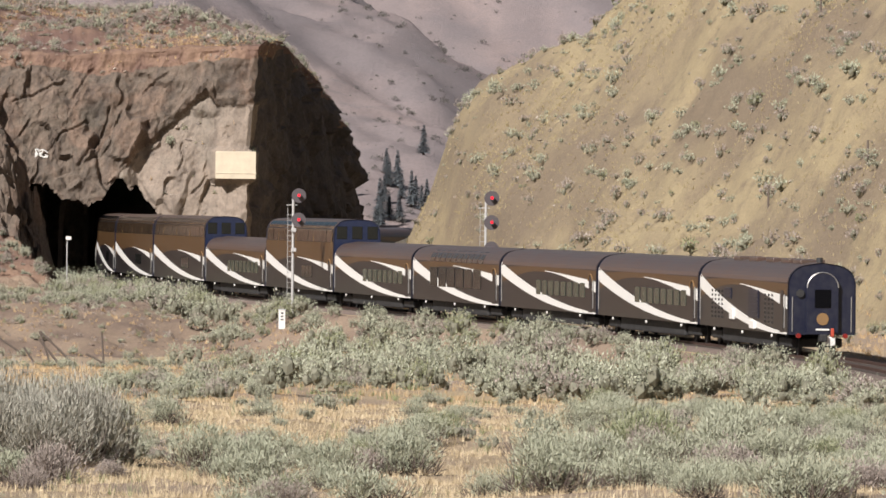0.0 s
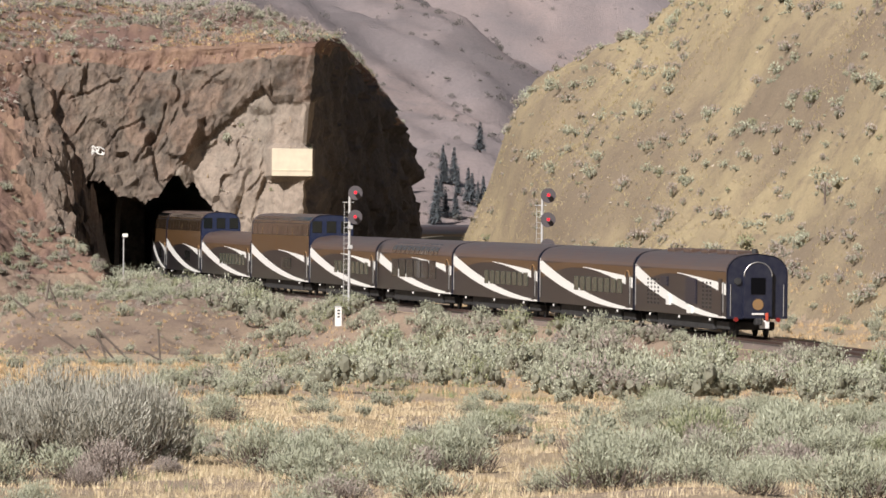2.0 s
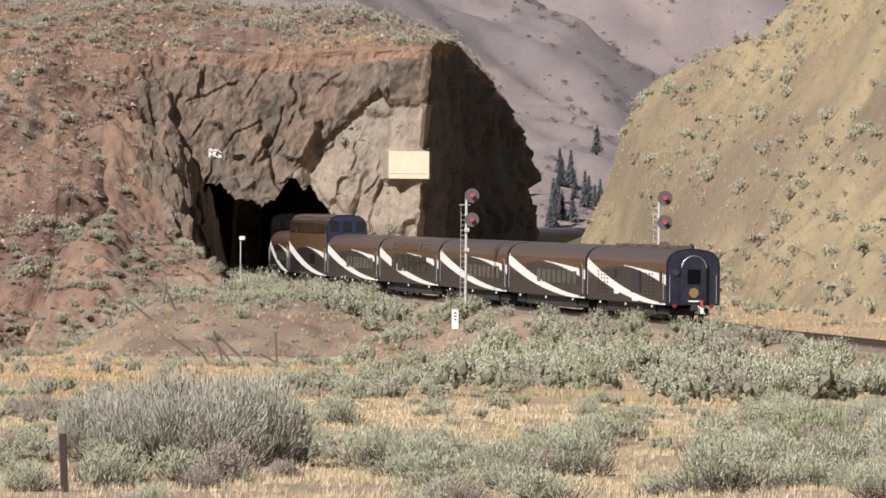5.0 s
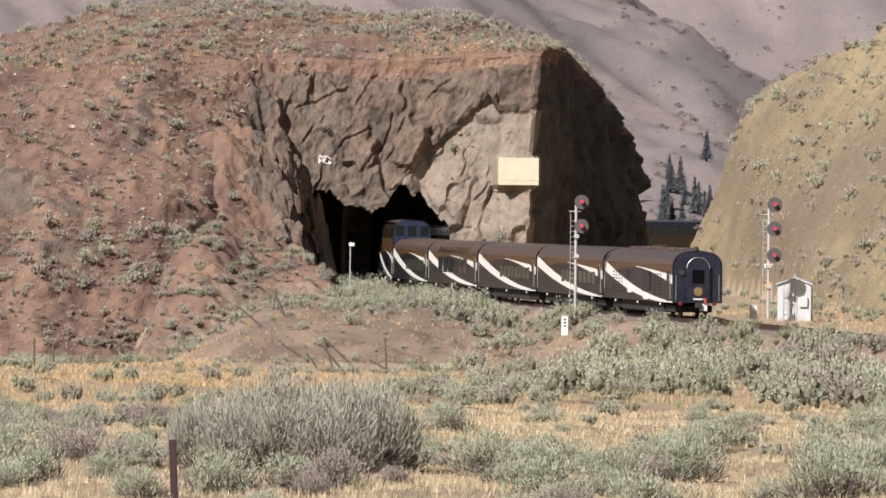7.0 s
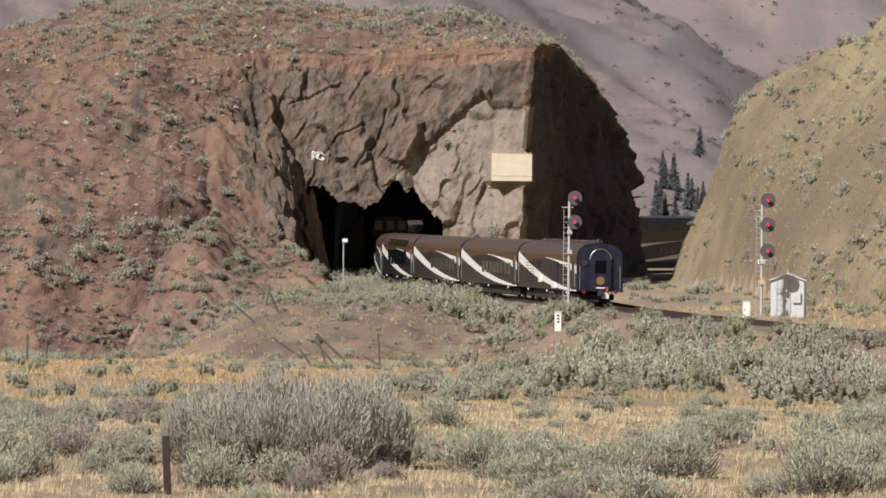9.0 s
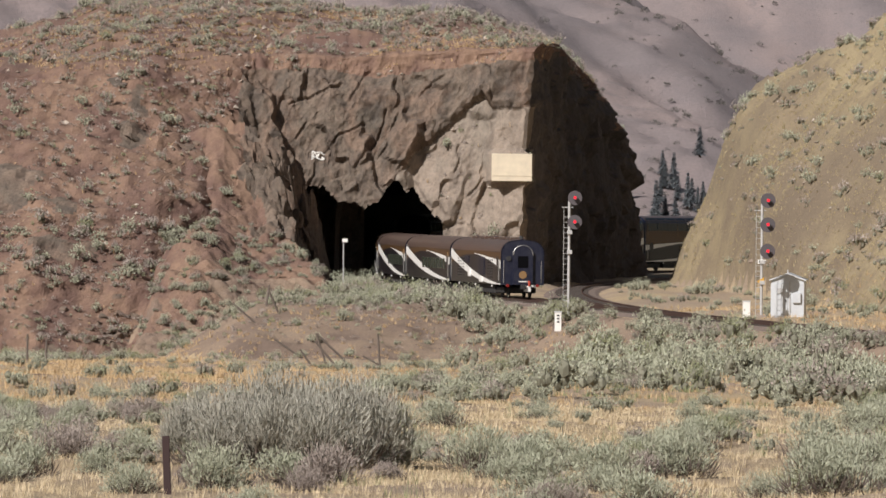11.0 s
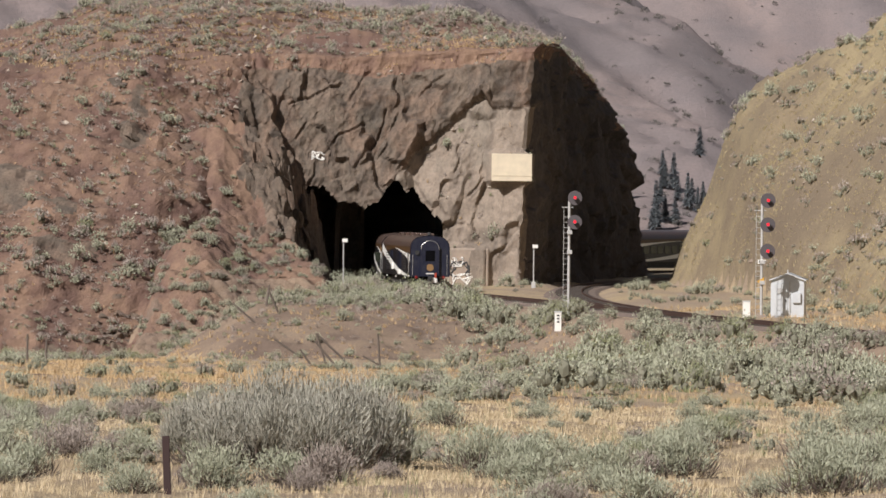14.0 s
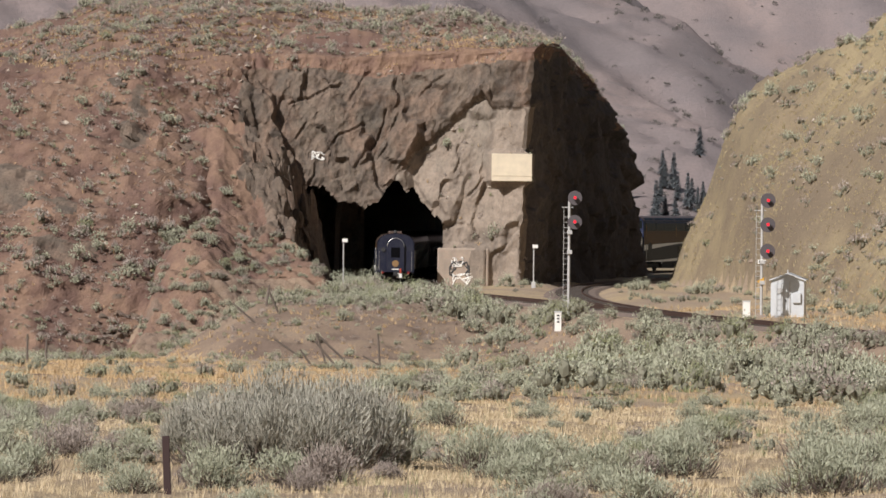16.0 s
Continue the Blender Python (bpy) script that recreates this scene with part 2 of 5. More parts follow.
def ground_z(X, Y):
    X, Y = np.asarray(X, float), np.asarray(Y, float)
    valley = np.interp(Y, [-200, 0, 60, 117, 250, 430, 510, 540, 700], [5.5, 4.9, 2.9, 1.3, -1.0, -4.0, -6.0, -6.0, -4.0])
    valley = valley + 0.35 * fbm(X / 14, Y / 22, 0, 3, 3) + 0.10 * fbm(X / 3, Y / 4, 0, 3, 7)
    sd = side_of_line(X, Y)
    drop = np.maximum(0, -sd - 3.1)
    bank = -0.35 - np.interp(Y, [430, 475, 505], [0.66, 0.60, 0.50]) * drop + 0.22 * fbm(X / 3.5, Y / 6, 0, 3, 11) * np.clip(drop / 2, 0, 1)
    # the old fill before the portal: a shelf with a sloping front
    shelf = np.interp(Y + 4 * fbm(X / 9, Y / 30, 0, 2, 15), [390, 402, 431, 446, 560], [-6.5, -3.9, -1.1, -0.55, -0.5])
    shelf = shelf - 0.55 * np.maximum(0, np.interp(Y, [395, 430, 470, 500], [-13.5, -12.5, -12.5, -12.0]) - X) - 0.10 * np.maximum(0, X + 2)
    shelf = shelf + 0.34 * fbm(X / 5, Y / 9, 0, 4, 13) + 0.16 * fbm(X / 1.3, Y / 3, 0, 3, 14)
    left = np.maximum(np.maximum(valley, bank), shelf)
    left = np.where(Y > 560, np.maximum(left, -1.0), left)
    fy = np.interp(X, FOOT_X, FOOT_Y)
    ry, rz = np.interp(X, RIDGE_X, RIDGE_Y), np.interp(X, RIDGE_X, RIDGE_Z)
    p = np.clip((Y - fy) / np.maximum(ry - fy, 4), 0, 1)
    hill = np.where(X > 19.2, rz * (p ** 0.85), 0)
    reach = np.interp(X, [19, 24, 30, 40, 60], [3, 8, 22, 60, 120])
    hill = hill * np.clip(1 - (Y - ry - reach) / (6 + reach), 0.0, 1)
    rough = np.clip(hill / 4, 0, 1)
    hill = hill + rough * (0.9 * fbm(X / 7, Y / 16, 0, 4, 21) - 0.8 * np.abs(fbm(X / 4.5 + Y / 30, Y / 40, 0, 3, 23)) + 0.34 * fbm(X / 1.6, Y / 3.4, 0, 3, 25))
    right = -0.35 + np.clip((sd - 3) * 0.03, 0, 0.3) + 0.12 * fbm(X / 4, Y / 7, 0, 3, 31) + hill
    w = np.clip((sd + 1.5) / 3, 0, 1)
    flat = -0.36
    z = np.where(sd < 0, left, right)
    near = np.clip((np.abs(sd) - 2.4) / 1.5, 0, 1)
    z = flat * (1 - near) + z * near
    # the siding's bed
    sx = np.interp(Y, SIDING_Y, SIDING_X, left=1e4, right=1e4)
    k = np.clip((np.abs(X - sx) - 1.8) / 1.2, 0, 1)
    return (-0.36) * (1 - k) + z * k


def make_ground():
    u = np.concatenate([np.linspace(-3, -0.5, 8), np.linspace(-0.42, -0.1, 12), np.linspace(-0.09, 0.125, 230), np.linspace(0.14, 0.5, 14), np.linspace(0.6, 3, 8)])
    y = np.concatenate([np.linspace(6, 90, 24), np.arange(92, 300, 1.6), np.arange(300, 640, 1.0), np.geomspace(645, 3500, 40)])
    Y, U = np.meshgrid(y, u, indexing="ij")
    X = U * np.maximum(Y, 60)
    Z = ground_z(X, Y)
    far = np.clip((Y - 760) / 300, 0, 1)
    Z = Z * (1 - far) + far * -3.0
    P = np.stack([X, Y, Z], -1)
    cx, cy, cz = [0.25 * (A[:-1, :-1] + A[1:, :-1] + A[:-1, 1:] + A[1:, 1:]) for A in (X, Y, Z)]
    hillside = (cx > np.interp(cy, FOOT_Y[::-1], FOOT_X[::-1])) & (cy > 150)
    csd = side_of_line(cx, cy)
    banked = (csd < -2.6) & (csd > -60) & (cy > 260) & (cz > np.interp(cy, [250, 430, 510], [-1.0, -4.0, -6.0]) + 0.45) & (cy < 700)
    mats = np.where(hillside, 1, np.where(banked, 2, 0))
    g = grid_mesh("ground", P, [M_GROUND, M_HILL, M_BANK], mats=mats, smooth=True)
    tagged(g, "dry sagebrush valley floor with tan grass and bare soil", "ground", kind="structure")
    back = np.stack(np.meshgrid(np.linspace(-400, 400, 20), np.linspace(-500, 7, 20), indexing="xy"), -1)
    P2 = np.dstack([back, np.full(back.shape[:2], 4.75)])
    tagged(grid_mesh("ground_behind", P2, M_GROUND), "dry ground of the rise behind the viewpoint", "ground", kind="structure")
    return g


make_ground()

# ---------------------------------------------------------------- the tunnel hill
FOOT = [(-120, 500, -6.5), (-45, 498, -6.5), (-32, 500, -6.5), (-23, 504, -6.5), (-20, 512, -5), (-18, 526, 0), (-16.5, 538, -0.8), (-12.5, 540, -0.8),
        (-8.4, 540.5, -0.8), (-6, 540, -0.6), (-3, 540, -0.6), (0.5, 539.5, -0.6), (4, 539, -0.6), (6.3, 538, -0.6), (6.9, 541, -0.6),
        (8.4, 553, -0.6), (11.0, 566, -0.6), (14.4, 587, -0.6), (17.1, 603, -0.6), (18.6, 615, -0.6), (17, 622, -0.6), (8, 628, -0.6),
        (-20, 632, -0.6), (-120, 640, -1)]
BROW = [(-120, 537, 16.5), (-45, 537, 16.5), (-32, 539, 17.3), (-23, 541, 17.8), (-19.5, 543, 18), (-17.5, 544.5, 18.2), (-15.5, 545, 18.4), (-12, 545, 18.4),
        (-8, 545, 18.5), (-5.5, 544.5, 18.6), (-3, 544, 18.7), (0.5, 543, 19), (4, 542, 19.2), (7.4, 540, 19.3), (8.0, 543, 19.8),
        (8.5, 553, 20.2), (9.7, 565, 20.2), (12.8, 585, 17.7), (16.0, 602, 13.2), (17.5, 613, 6.5), (16, 618, 8), (8, 622, 15),
        (-20, 625, 20), (-120, 630, 20)]
STEPS = [14, 34, 38, 34, 46, 46, 36, 34, 22, 28, 32, 32, 26, 6, 30, 30, 36, 28, 14, 6, 8, 8, 8]


def facets(P, box_min, box_max, count, depth, tilt, seed, worn=0.2):
    """Jointed rock: every place takes the offset and tilt of the block that it belongs to."""
    r = np.random.default_rng(seed)
    lo, hi = np.array(box_min, float), np.array(box_max, float)
    S = (lo + (hi - lo) * r.random((count, 3))).astype(np.float32)
    off = r.uniform(-1, 1, count) * depth
    T = r.normal(size=(count, 3)) * tilt
    stretch = np.array([1.0, 1.0, 0.7], np.float32)
    out = np.zeros(len(P))
    for i in range(0, len(P), 4000):
        q = P[i:i + 4000].astype(np.float32)
        d = (((q[:, None, :] - S[None]) * stretch) ** 2).sum(-1)
        two = np.argpartition(d, 1, axis=1)[:, :2]
        dd = np.sqrt(np.take_along_axis(d, two, 1))
        h = off[two] + ((q[:, None, :] - S[two]) * T[two]).sum(-1)
        # the higher block stands over the lower with a short worn edge
        w = np.clip(0.5 + (dd[:, 1] - dd[:, 0]) / (2 * worn), 0, 1)
        out[i:i + 4000] = h[:, 0] * w + h[:, 1] * (1 - w)
    return out


def make_tunnel_hill():
    F, B = np.array(FOOT, float), np.array(BROW, float)
    a = np.concatenate([i + np.arange(n) / n for i, n in enumerate(STEPS)] + [[len(STEPS)]])
    k = np.arange(len(FOOT))
    f = np.stack([np.interp(a, k, F[:, j]) for j in range(3)], -1)
    b = np.stack([np.interp(a, k, B[:, j]) for j in range(3)], -1)
    top = np.stack([np.clip(b[:, 0] - 1.5, -120, 4), np.full(len(a), 590.0), np.interp(b[:, 0], [-120, -45, -39, -34, -29, -20, -8, 2, 8, 20], [18, 19, 20.2, 21.8, 24.0, 24.4, 23.6, 23.3, 21.8, 21])], -1)
    n1, n2 = 150, 26
    t1 = np.linspace(0, 1, n1)[:, None, None]
    slope = f + (b - f) * t1
    cliff = np.interp(a, [0, 4.2, 5.0, 6.0, 6.6, 18, 23], [0, 0.0, 0.25, 0.9, 1, 1, 1])[None, :]
    # a cliff stands up first and leans back near its brow
    lean = t1[..., 0] ** 2.2
    slope[..., 0] = slope[..., 0] * (1 - cliff) + cliff * (f[:, 0] + (b[:, 0] - f[:, 0]) * lean)
    slope[..., 1] = slope[..., 1] * (1 - cliff) + cliff * (f[:, 1] + (b[:, 1] - f[:, 1]) * lean)
    t2 = np.linspace(0, 1, n2)[1:, None, None]
    cap = b + (top - b) * t2
    cap[..., 2] = b[:, 2] + (top[:, 2] - b[:, 2]) * np.sin(t2[..., 0] * 1.5708)
    P = np.concatenate([slope, cap], 0)
    du = np.gradient(P, axis=1)
    dv = np.gradient(P, axis=0)
    N = np.cross(du, dv)
    N /= np.linalg.norm(N, axis=-1, keepdims=True) + 1e-9
    x, y, z = P[..., 0], P[..., 1], P[..., 2]
    v = np.concatenate([np.linspace(0, 1, n1), 1 + np.linspace(0, 1, n2)[1:]])[:, None]
    rocky = cliff * np.clip((1.06 - v) / 0.08, 0, 1)
    ribs = fbm(x / 2.6 + 0.12 * z, y / 2.6, z / 7.0, 4, 41)
    fine = fbm(x / 0.8, y / 0.8, z / 1.2, 4, 47, 0.6)
    creased = (1 - 2.4 * np.abs(vnoise(x / 1.3 + 0.5 * z, y / 1.3, z / 1.9 - 0.3 * x, 53))) * 0.13 + (1 - 2.4 * np.abs(vnoise(x / 0.55 - 0.6 * z, y / 0.55, z / 0.8, 54))) * 0.075
    disp = rocky * (0.34 * ribs + 0.13 * fine + creased) + (1 - rocky) * (0.75 * fbm(x / 7, y / 7, z / 7, 4, 61) + 0.26 * fbm(x / 1.5, y / 1.5, z / 1.5, 3, 66) + 0.7 * np.clip(fbm(x / 4, y / 4, z / 3, 3, 69) - 0.35, 0, 1))
    corner = np.clip(np.abs(a - 14.8)[None, :] / 4.0 - 0.3, 0.02, 1)
    disp = disp * np.clip((1.99 - v) * 4, 0, 1) * np.where(v > 0.98, corner, 1)
    stony = (rocky > 0.2) & (y < 640)
    Q = np.stack([x + 0.5 * vnoise(x, y, z, 93), y, z + 0.5 * vnoise(x, y, z, 94)], -1)[stony]
    block = facets(Q, (-18, 530, -1), (20, 620, 21), 300, 0.26, 0.10, 3, 0.3) + facets(Q, (-18, 535, -1), (20, 620, 21), 2600, 0.10, 0.13, 4, 0.12)
    disp[stony] += block * rocky[stony] * np.clip((1.0 - np.broadcast_to(v, x.shape)[stony]) * 12, 0.1, 1)
    # the quarried hollow right of the portal, under a sloping lip
    front = (y < 546) & (x > -4) & (np.arange(len(a)) < sum(STEPS[:14]))[None, :]
    lip = np.interp(x, [-4, -3.0, -1.6, 0.3, 1.4, 3.3, 4.0, 9], [8.5, 9.8, 11.6, 13.0, 14.2, 15.4, 14.6, 14.7]) + 0.25 * fbm(x * 0.9, 0 * x, 0, 3, 83)
    hollow = np.where(front, np.clip((lip - z) / 0.22, 0, 1), 0)
    disp *= 1 - 0.45 * hollow
    disp -= 0.62 * hollow * np.clip((x + 3.6) / 1.0, 0, 1) * np.interp(x, [2.5, 4.5], [1.0, 0.35])
    disp += np.where(front, 0.30 * np.clip(1 - np.abs(z - lip - 0.45) / 0.5, 0, 1), 0)
    # long slanting joints in the upper cliff
    for x0, z0, dx, dz in ((-12.8, 14.2, 4.4, 2.4), (-9.4, 11.2, 3.0, 2.0), (-7.2, 9.0, 2.6, 5.4), (-5.2, 10.0, 1.6, 4.2), (-12.2, 11.6, 1.2, 1.6), (-2.2, 15.4, 2.4, 1.6), (0.6, 9.0, 0.7, 2.6), (1.7, 7.2, 1.6, 1.5), (-8.0, 15.0, 2.2, 2.6)):
        n = math.hypot(dx, dz)
        along = ((x - x0) * dx + (z - z0) * dz) / n
        across = ((x - x0) * dz - (z - z0) * dx) / n + 0.35 * vnoise(along * 0.9, x0, 0, 57)
        disp -= np.where(y < 547, 0.34 * np.clip(1 - np.abs(across) / 0.16, 0, 1) * np.clip(np.minimum(along, n - along) / 0.4, 0, 1), 0) * rocky
    # dressed flat behind the panel and the footing
    flat = np.clip((2.2 - np.abs(x - 5.5)) / 0.6, 0, 1) * np.clip((1.6 - np.abs(z - 9.5)) / 0.5, 0, 1)
    flat = np.where(y < 545, np.maximum(flat, np.clip((2.4 - np.abs(x - 1.6)) / 0.6, 0, 1) * np.clip((3.4 - z) / 0.6, 0, 1)), 0)
    disp = disp * (1 - flat) + 0.35 * flat
    P = P + N * disp[..., None]
    c = 0.25 * (P[:-1, :-1] + P[1:, :-1] + P[:-1, 1:] + P[1:, 1:])
    # the portal: a ragged arch
    arch = np.interp(c[..., 0], [-11.6, -11.0, -9.6, -8.6, -7.2, -6.4, -5.5, -4.7, -4.2, -3.7, -3.1, -2.2, -1.2, -0.5, 0.0], [7.4, 8.0, 7.7, 6.9, 6.6, 5.8, 6.7, 7.5, 8.2, 8.6, 7.9, 7.3, 6.0, 5.5, 4.4])
    arch = arch + 0.40 * fbm(c[..., 0] * 1.3, c[..., 1] * 0, 0, 3, 71)
    hole = (np.abs(c[..., 0] + 5.8) < 5.8) & (c[..., 2] < arch) & (c[..., 1] < 546)
    hole |= (np.abs(c[..., 0] - 5.0) < 5.5) & (c[..., 2] < 7.5) & (c[..., 1] > 619)
    cm = 0.5 * (cliff[:, :-1] + cliff[:, 1:]) * np.ones_like(c[..., 0])
    vm = (0.5 * (v[:-1] + v[1:])) * np.ones_like(c[..., 0])
    patchy = vnoise(c[..., 0] / 5, c[..., 1] / 5, c[..., 2] / 4, 77)
    outcrop = (cm < 0.6) & (vm < 0.97) & (fbm(c[..., 0] / 5, c[..., 1] / 5, c[..., 2] / 4, 3, 69) > 0.45)
    mats = np.where(((cm > 0.45 + 0.45 * patchy) & (cm > 0.04) & (vm < 0.93 + 0.05 * patchy)) | outcrop, 1, 0)
    paled = 0.25 * (hollow[:-1, :-1] + hollow[1:, :-1] + hollow[:-1, 1:] + hollow[1:, 1:]) + 0.35 * patchy
    mats = np.where((mats == 1) & (paled > 0.6), 2, mats)
    # flank turned from the sun: its deep shade is put into the rock colour
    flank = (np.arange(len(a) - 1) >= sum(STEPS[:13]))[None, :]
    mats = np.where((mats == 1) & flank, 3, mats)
    ob = grid_mesh("tunnel_hill", P, [M_SLOPE, M_ROCK, M_PALEROCK, M_SHADEROCK], keep=~hole, mats=mats)
    tagged(ob, "brown rocky hill with a sheer cliff above the tunnel mouth", "hill", kind="structure")
    return ob, P


HILL, HILL_P = make_tunnel_hill()


def make_spur():
    """Two stepped ribs of rock and soil that run down from the hill and shade the portal."""
    x = np.arange(-24, -5.5, 0.15)
    y = np.arange(470, 543, 0.18)
    Y, X = np.meshgrid(y, x, indexing="ij")
    wob = 0.8 * fbm(X / 2.5, Y / 2.5, 0, 3, 301)
    # rear rib: a ragged crest falling to the track
    cz = np.interp(X + 0.5 * wob, [-30, -24, -17.5, -14.4, -13.2, -11.2, -10.4, -8.6, -7.4, -6.5], [17.4, 16.8, 13.4, 12.0, 10.4, 7.4, 5.2, 1.6, -0.4, -3])
    cy = np.interp(X + 0.4 * wob, [-24, -17.5, -14.4, -12.9, -10.9, -8.3, -7.0], [540, 538, 535, 535.6, 537.8, 540.6, 542])
    d = Y - cy
    rear = cz - np.where(d < 0, np.interp(-d, [0, 0.5, 2.0, 6, 14, 40], [0, 2.0, 6.0, 9.5, 13.0, 30.0]), d * 2.2)
    # fore rib: soil slope with a broken rocky end
    face = np.interp(Y + 0.5 * wob, [470, 480, 495, 505, 515, 524, 528, 533, 536, 537.5, 540], [-8.0, -6.3, -3.6, -1.0, 0.9, 2.9, 5.2, 9.4, 11.2, 11.0, 6.0])
    edge = np.interp(Y, [470, 480, 492, 505, 515, 524, 528, 533, 540], [-15.5, -12.5, -10.2, -9.0, -9.2, -11.2, -12.7, -13.0, -13.4]) + 0.5 * wob
    face = face + 2.2 * np.exp(-((X + 18.6 + 0.6 * wob) / 2.6) ** 2) * np.interp(Y, [500, 512, 534, 538], [0, 1, 1, 0])
    past = np.maximum(0, X - edge)
    fore = face - past * np.interp(Y, [500, 512, 524], [0.8, 1.4, 4.0])
    Z = np.maximum(rear, fore)
    rocky = np.clip((Z - 3.0) / 1.5 + 0.5 * wob, 0, 1) * np.clip((X + np.interp(Z, [6, 9], [15.2, 16.8])) / 1.5 + 0.9 * wob, 0, 1)
    rocky = np.maximum(rocky, np.clip(past * 2, 0, 1) * (Y > 518))
    P3 = np.stack([X, Y, Z], -1).reshape(-1, 3)
    blocks = facets(P3 + np.array([0.4, 0.0, 0.0]) * wob.reshape(-1, 1), (-24, 505, -3), (-6, 543, 15), 900, 0.75, 0.30, 12, 0.10).reshape(Z.shape)
    chips = facets(P3, (-18, 515, -1), (-6, 543, 15), 3000, 0.30, 0.30, 13, 0.08).reshape(Z.shape)
    Z = Z + rocky * (blocks + chips + 0.30 * fbm(X / 0.7, Y / 0.7, 0, 3, 305)) + (1 - rocky) * (0.55 * fbm(X / 4, Y / 4, 0, 4, 307) + 0.22 * fbm(X / 1.0, Y / 1.0, 0, 3, 309))
    Z = Z - np.clip(-22.0 + wob - X, 0, 9) * 2.0
    rc = 0.25 * (rocky[:-1, :-1] + rocky[1:, :-1] + rocky[:-1, 1:] + rocky[1:, 1:])
    yc = 0.25 * (Y[:-1, :-1] + Y[1:, :-1] + Y[:-1, 1:] + Y[1:, 1:])
    tan = (yc < 512) & (rc < 0.4) & (fbm(X[:-1, :-1] / 5, yc / 5, 0, 3, 311) > -0.1)
    mats = np.where(rc > 0.45, 1, np.where(tan, 2, 0))
    low = 0.25 * (Z[:-1, :-1] + Z[1:, :-1] + Z[:-1, 1:] + Z[1:, 1:]) > -8
    ob = grid_mesh("tunnel_spur", np.stack([X, Y, Z], -1), [M_SLOPE, M_ROCK, M_BANK], keep=low, mats=mats)
    tagged(ob, "jagged brown rib of rock and soil beside the tunnel mouth", "rock", kind="structure")
    return ob


SPUR = make_spur()


def make_tunnel():
    s = np.arange(257, 342, 3.0)
    lx, ly, lh = on_line(s)
    ang = np.linspace(0, 3.14159, 15)
    prof = [(-4.4, -0.6)] + [(-4.3 * math.cos(t), 5.0 + 4.8 * math.sin(t)) for t in ang] + [(4.4, -0.6)]
    P = np.zeros((len(s), len(prof), 3))
    for i in range(len(s)):
        for j, (o, z) in enumerate(prof):
            w = 0.25 * float(vnoise(s[i] / 4, j / 2.0, 0, 5)) + (0.35 if i == 0 else 0)
            P[i, j] = (lx[i] + o * math.cos(lh[i]) * (1 + 0.1 * w), ly[i] + o * math.sin(lh[i]), z + w)
    P[0, :, 0] -= 0.2
    tagged(grid_mesh("tunnel_lining", P, M_ROCK), "dark rough rock bore of the railway tunnel", "tunnel", kind="structure")
    # the hollow beside the bore, behind the overhanging lip
    X, Z = np.meshgrid(np.linspace(-13.5, -6.6, 50), np.linspace(-1.2, 9.4, 60))
    Y = 552.5 - 7.0 * np.clip((-10.5 - X) / 3.0, 0, 1) ** 2 + 0.5 * fbm(X / 1.5, Z / 2, 0, 4, 319)
    tagged(grid_mesh("tunnel_hollow", np.stack([X, Y, Z], -1), M_ROCK), "shaded rock hollow beside the tunnel mouth", "rock", kind="structure")


make_tunnel()


# ---------------------------------------------------------------- mountains beyond
def mountain(name, y0, depth, xs, crest, label, seed):
    x = np.linspace(xs[0], xs[1], 300)
    t = np.linspace(0, 1, 160)
    X, T = np.meshgrid(x, t)
    top = np.interp(X, [c[0] for c in crest], [c[1] for c in crest])
    Y = y0 + depth * T
    Z = -4 + (top + 4) * np.sin(np.clip(T * 1.25, 0, 1) * 1.5708) ** 1.0 * np.where(T > 0.8, 1 - (T - 0.8) * 0.8, 1)
    s = depth / 900
    Z = Z + np.clip(T * 4, 0, 1) * (7 * s * fbm(X / (60 * s), Y / (130 * s), 0, 5, seed) + 0.7 * s * fbm(X / (9 * s), Y / (16 * s), 0, 3, seed + 9) - 4 * s * np.abs(fbm(X / (28 * s) + Y / (90 * s), Y / (200 * s), 0, 3, seed + 5)))
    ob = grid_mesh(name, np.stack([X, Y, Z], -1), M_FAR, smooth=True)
    tagged(ob, label, "mountain", kind="structure")
    return ob


mountain("backdrop_near_ridge", 900, 700, (-330, 240), [(-330, 130), (-90, 96), (0, 76), (40, 52), (69, 30), (84, 22), (120, 10), (240, 6)],
         "bare mauve-brown mountain spur with scattered dark trees", 81)
mountain("backdrop_far_ridge", 1700, 1400, (-900, 900), [(-900, 320), (0, 260), (160, 210), (400, 240), (900, 300)],
         "hazy brown mountainside closing the valley", 91)


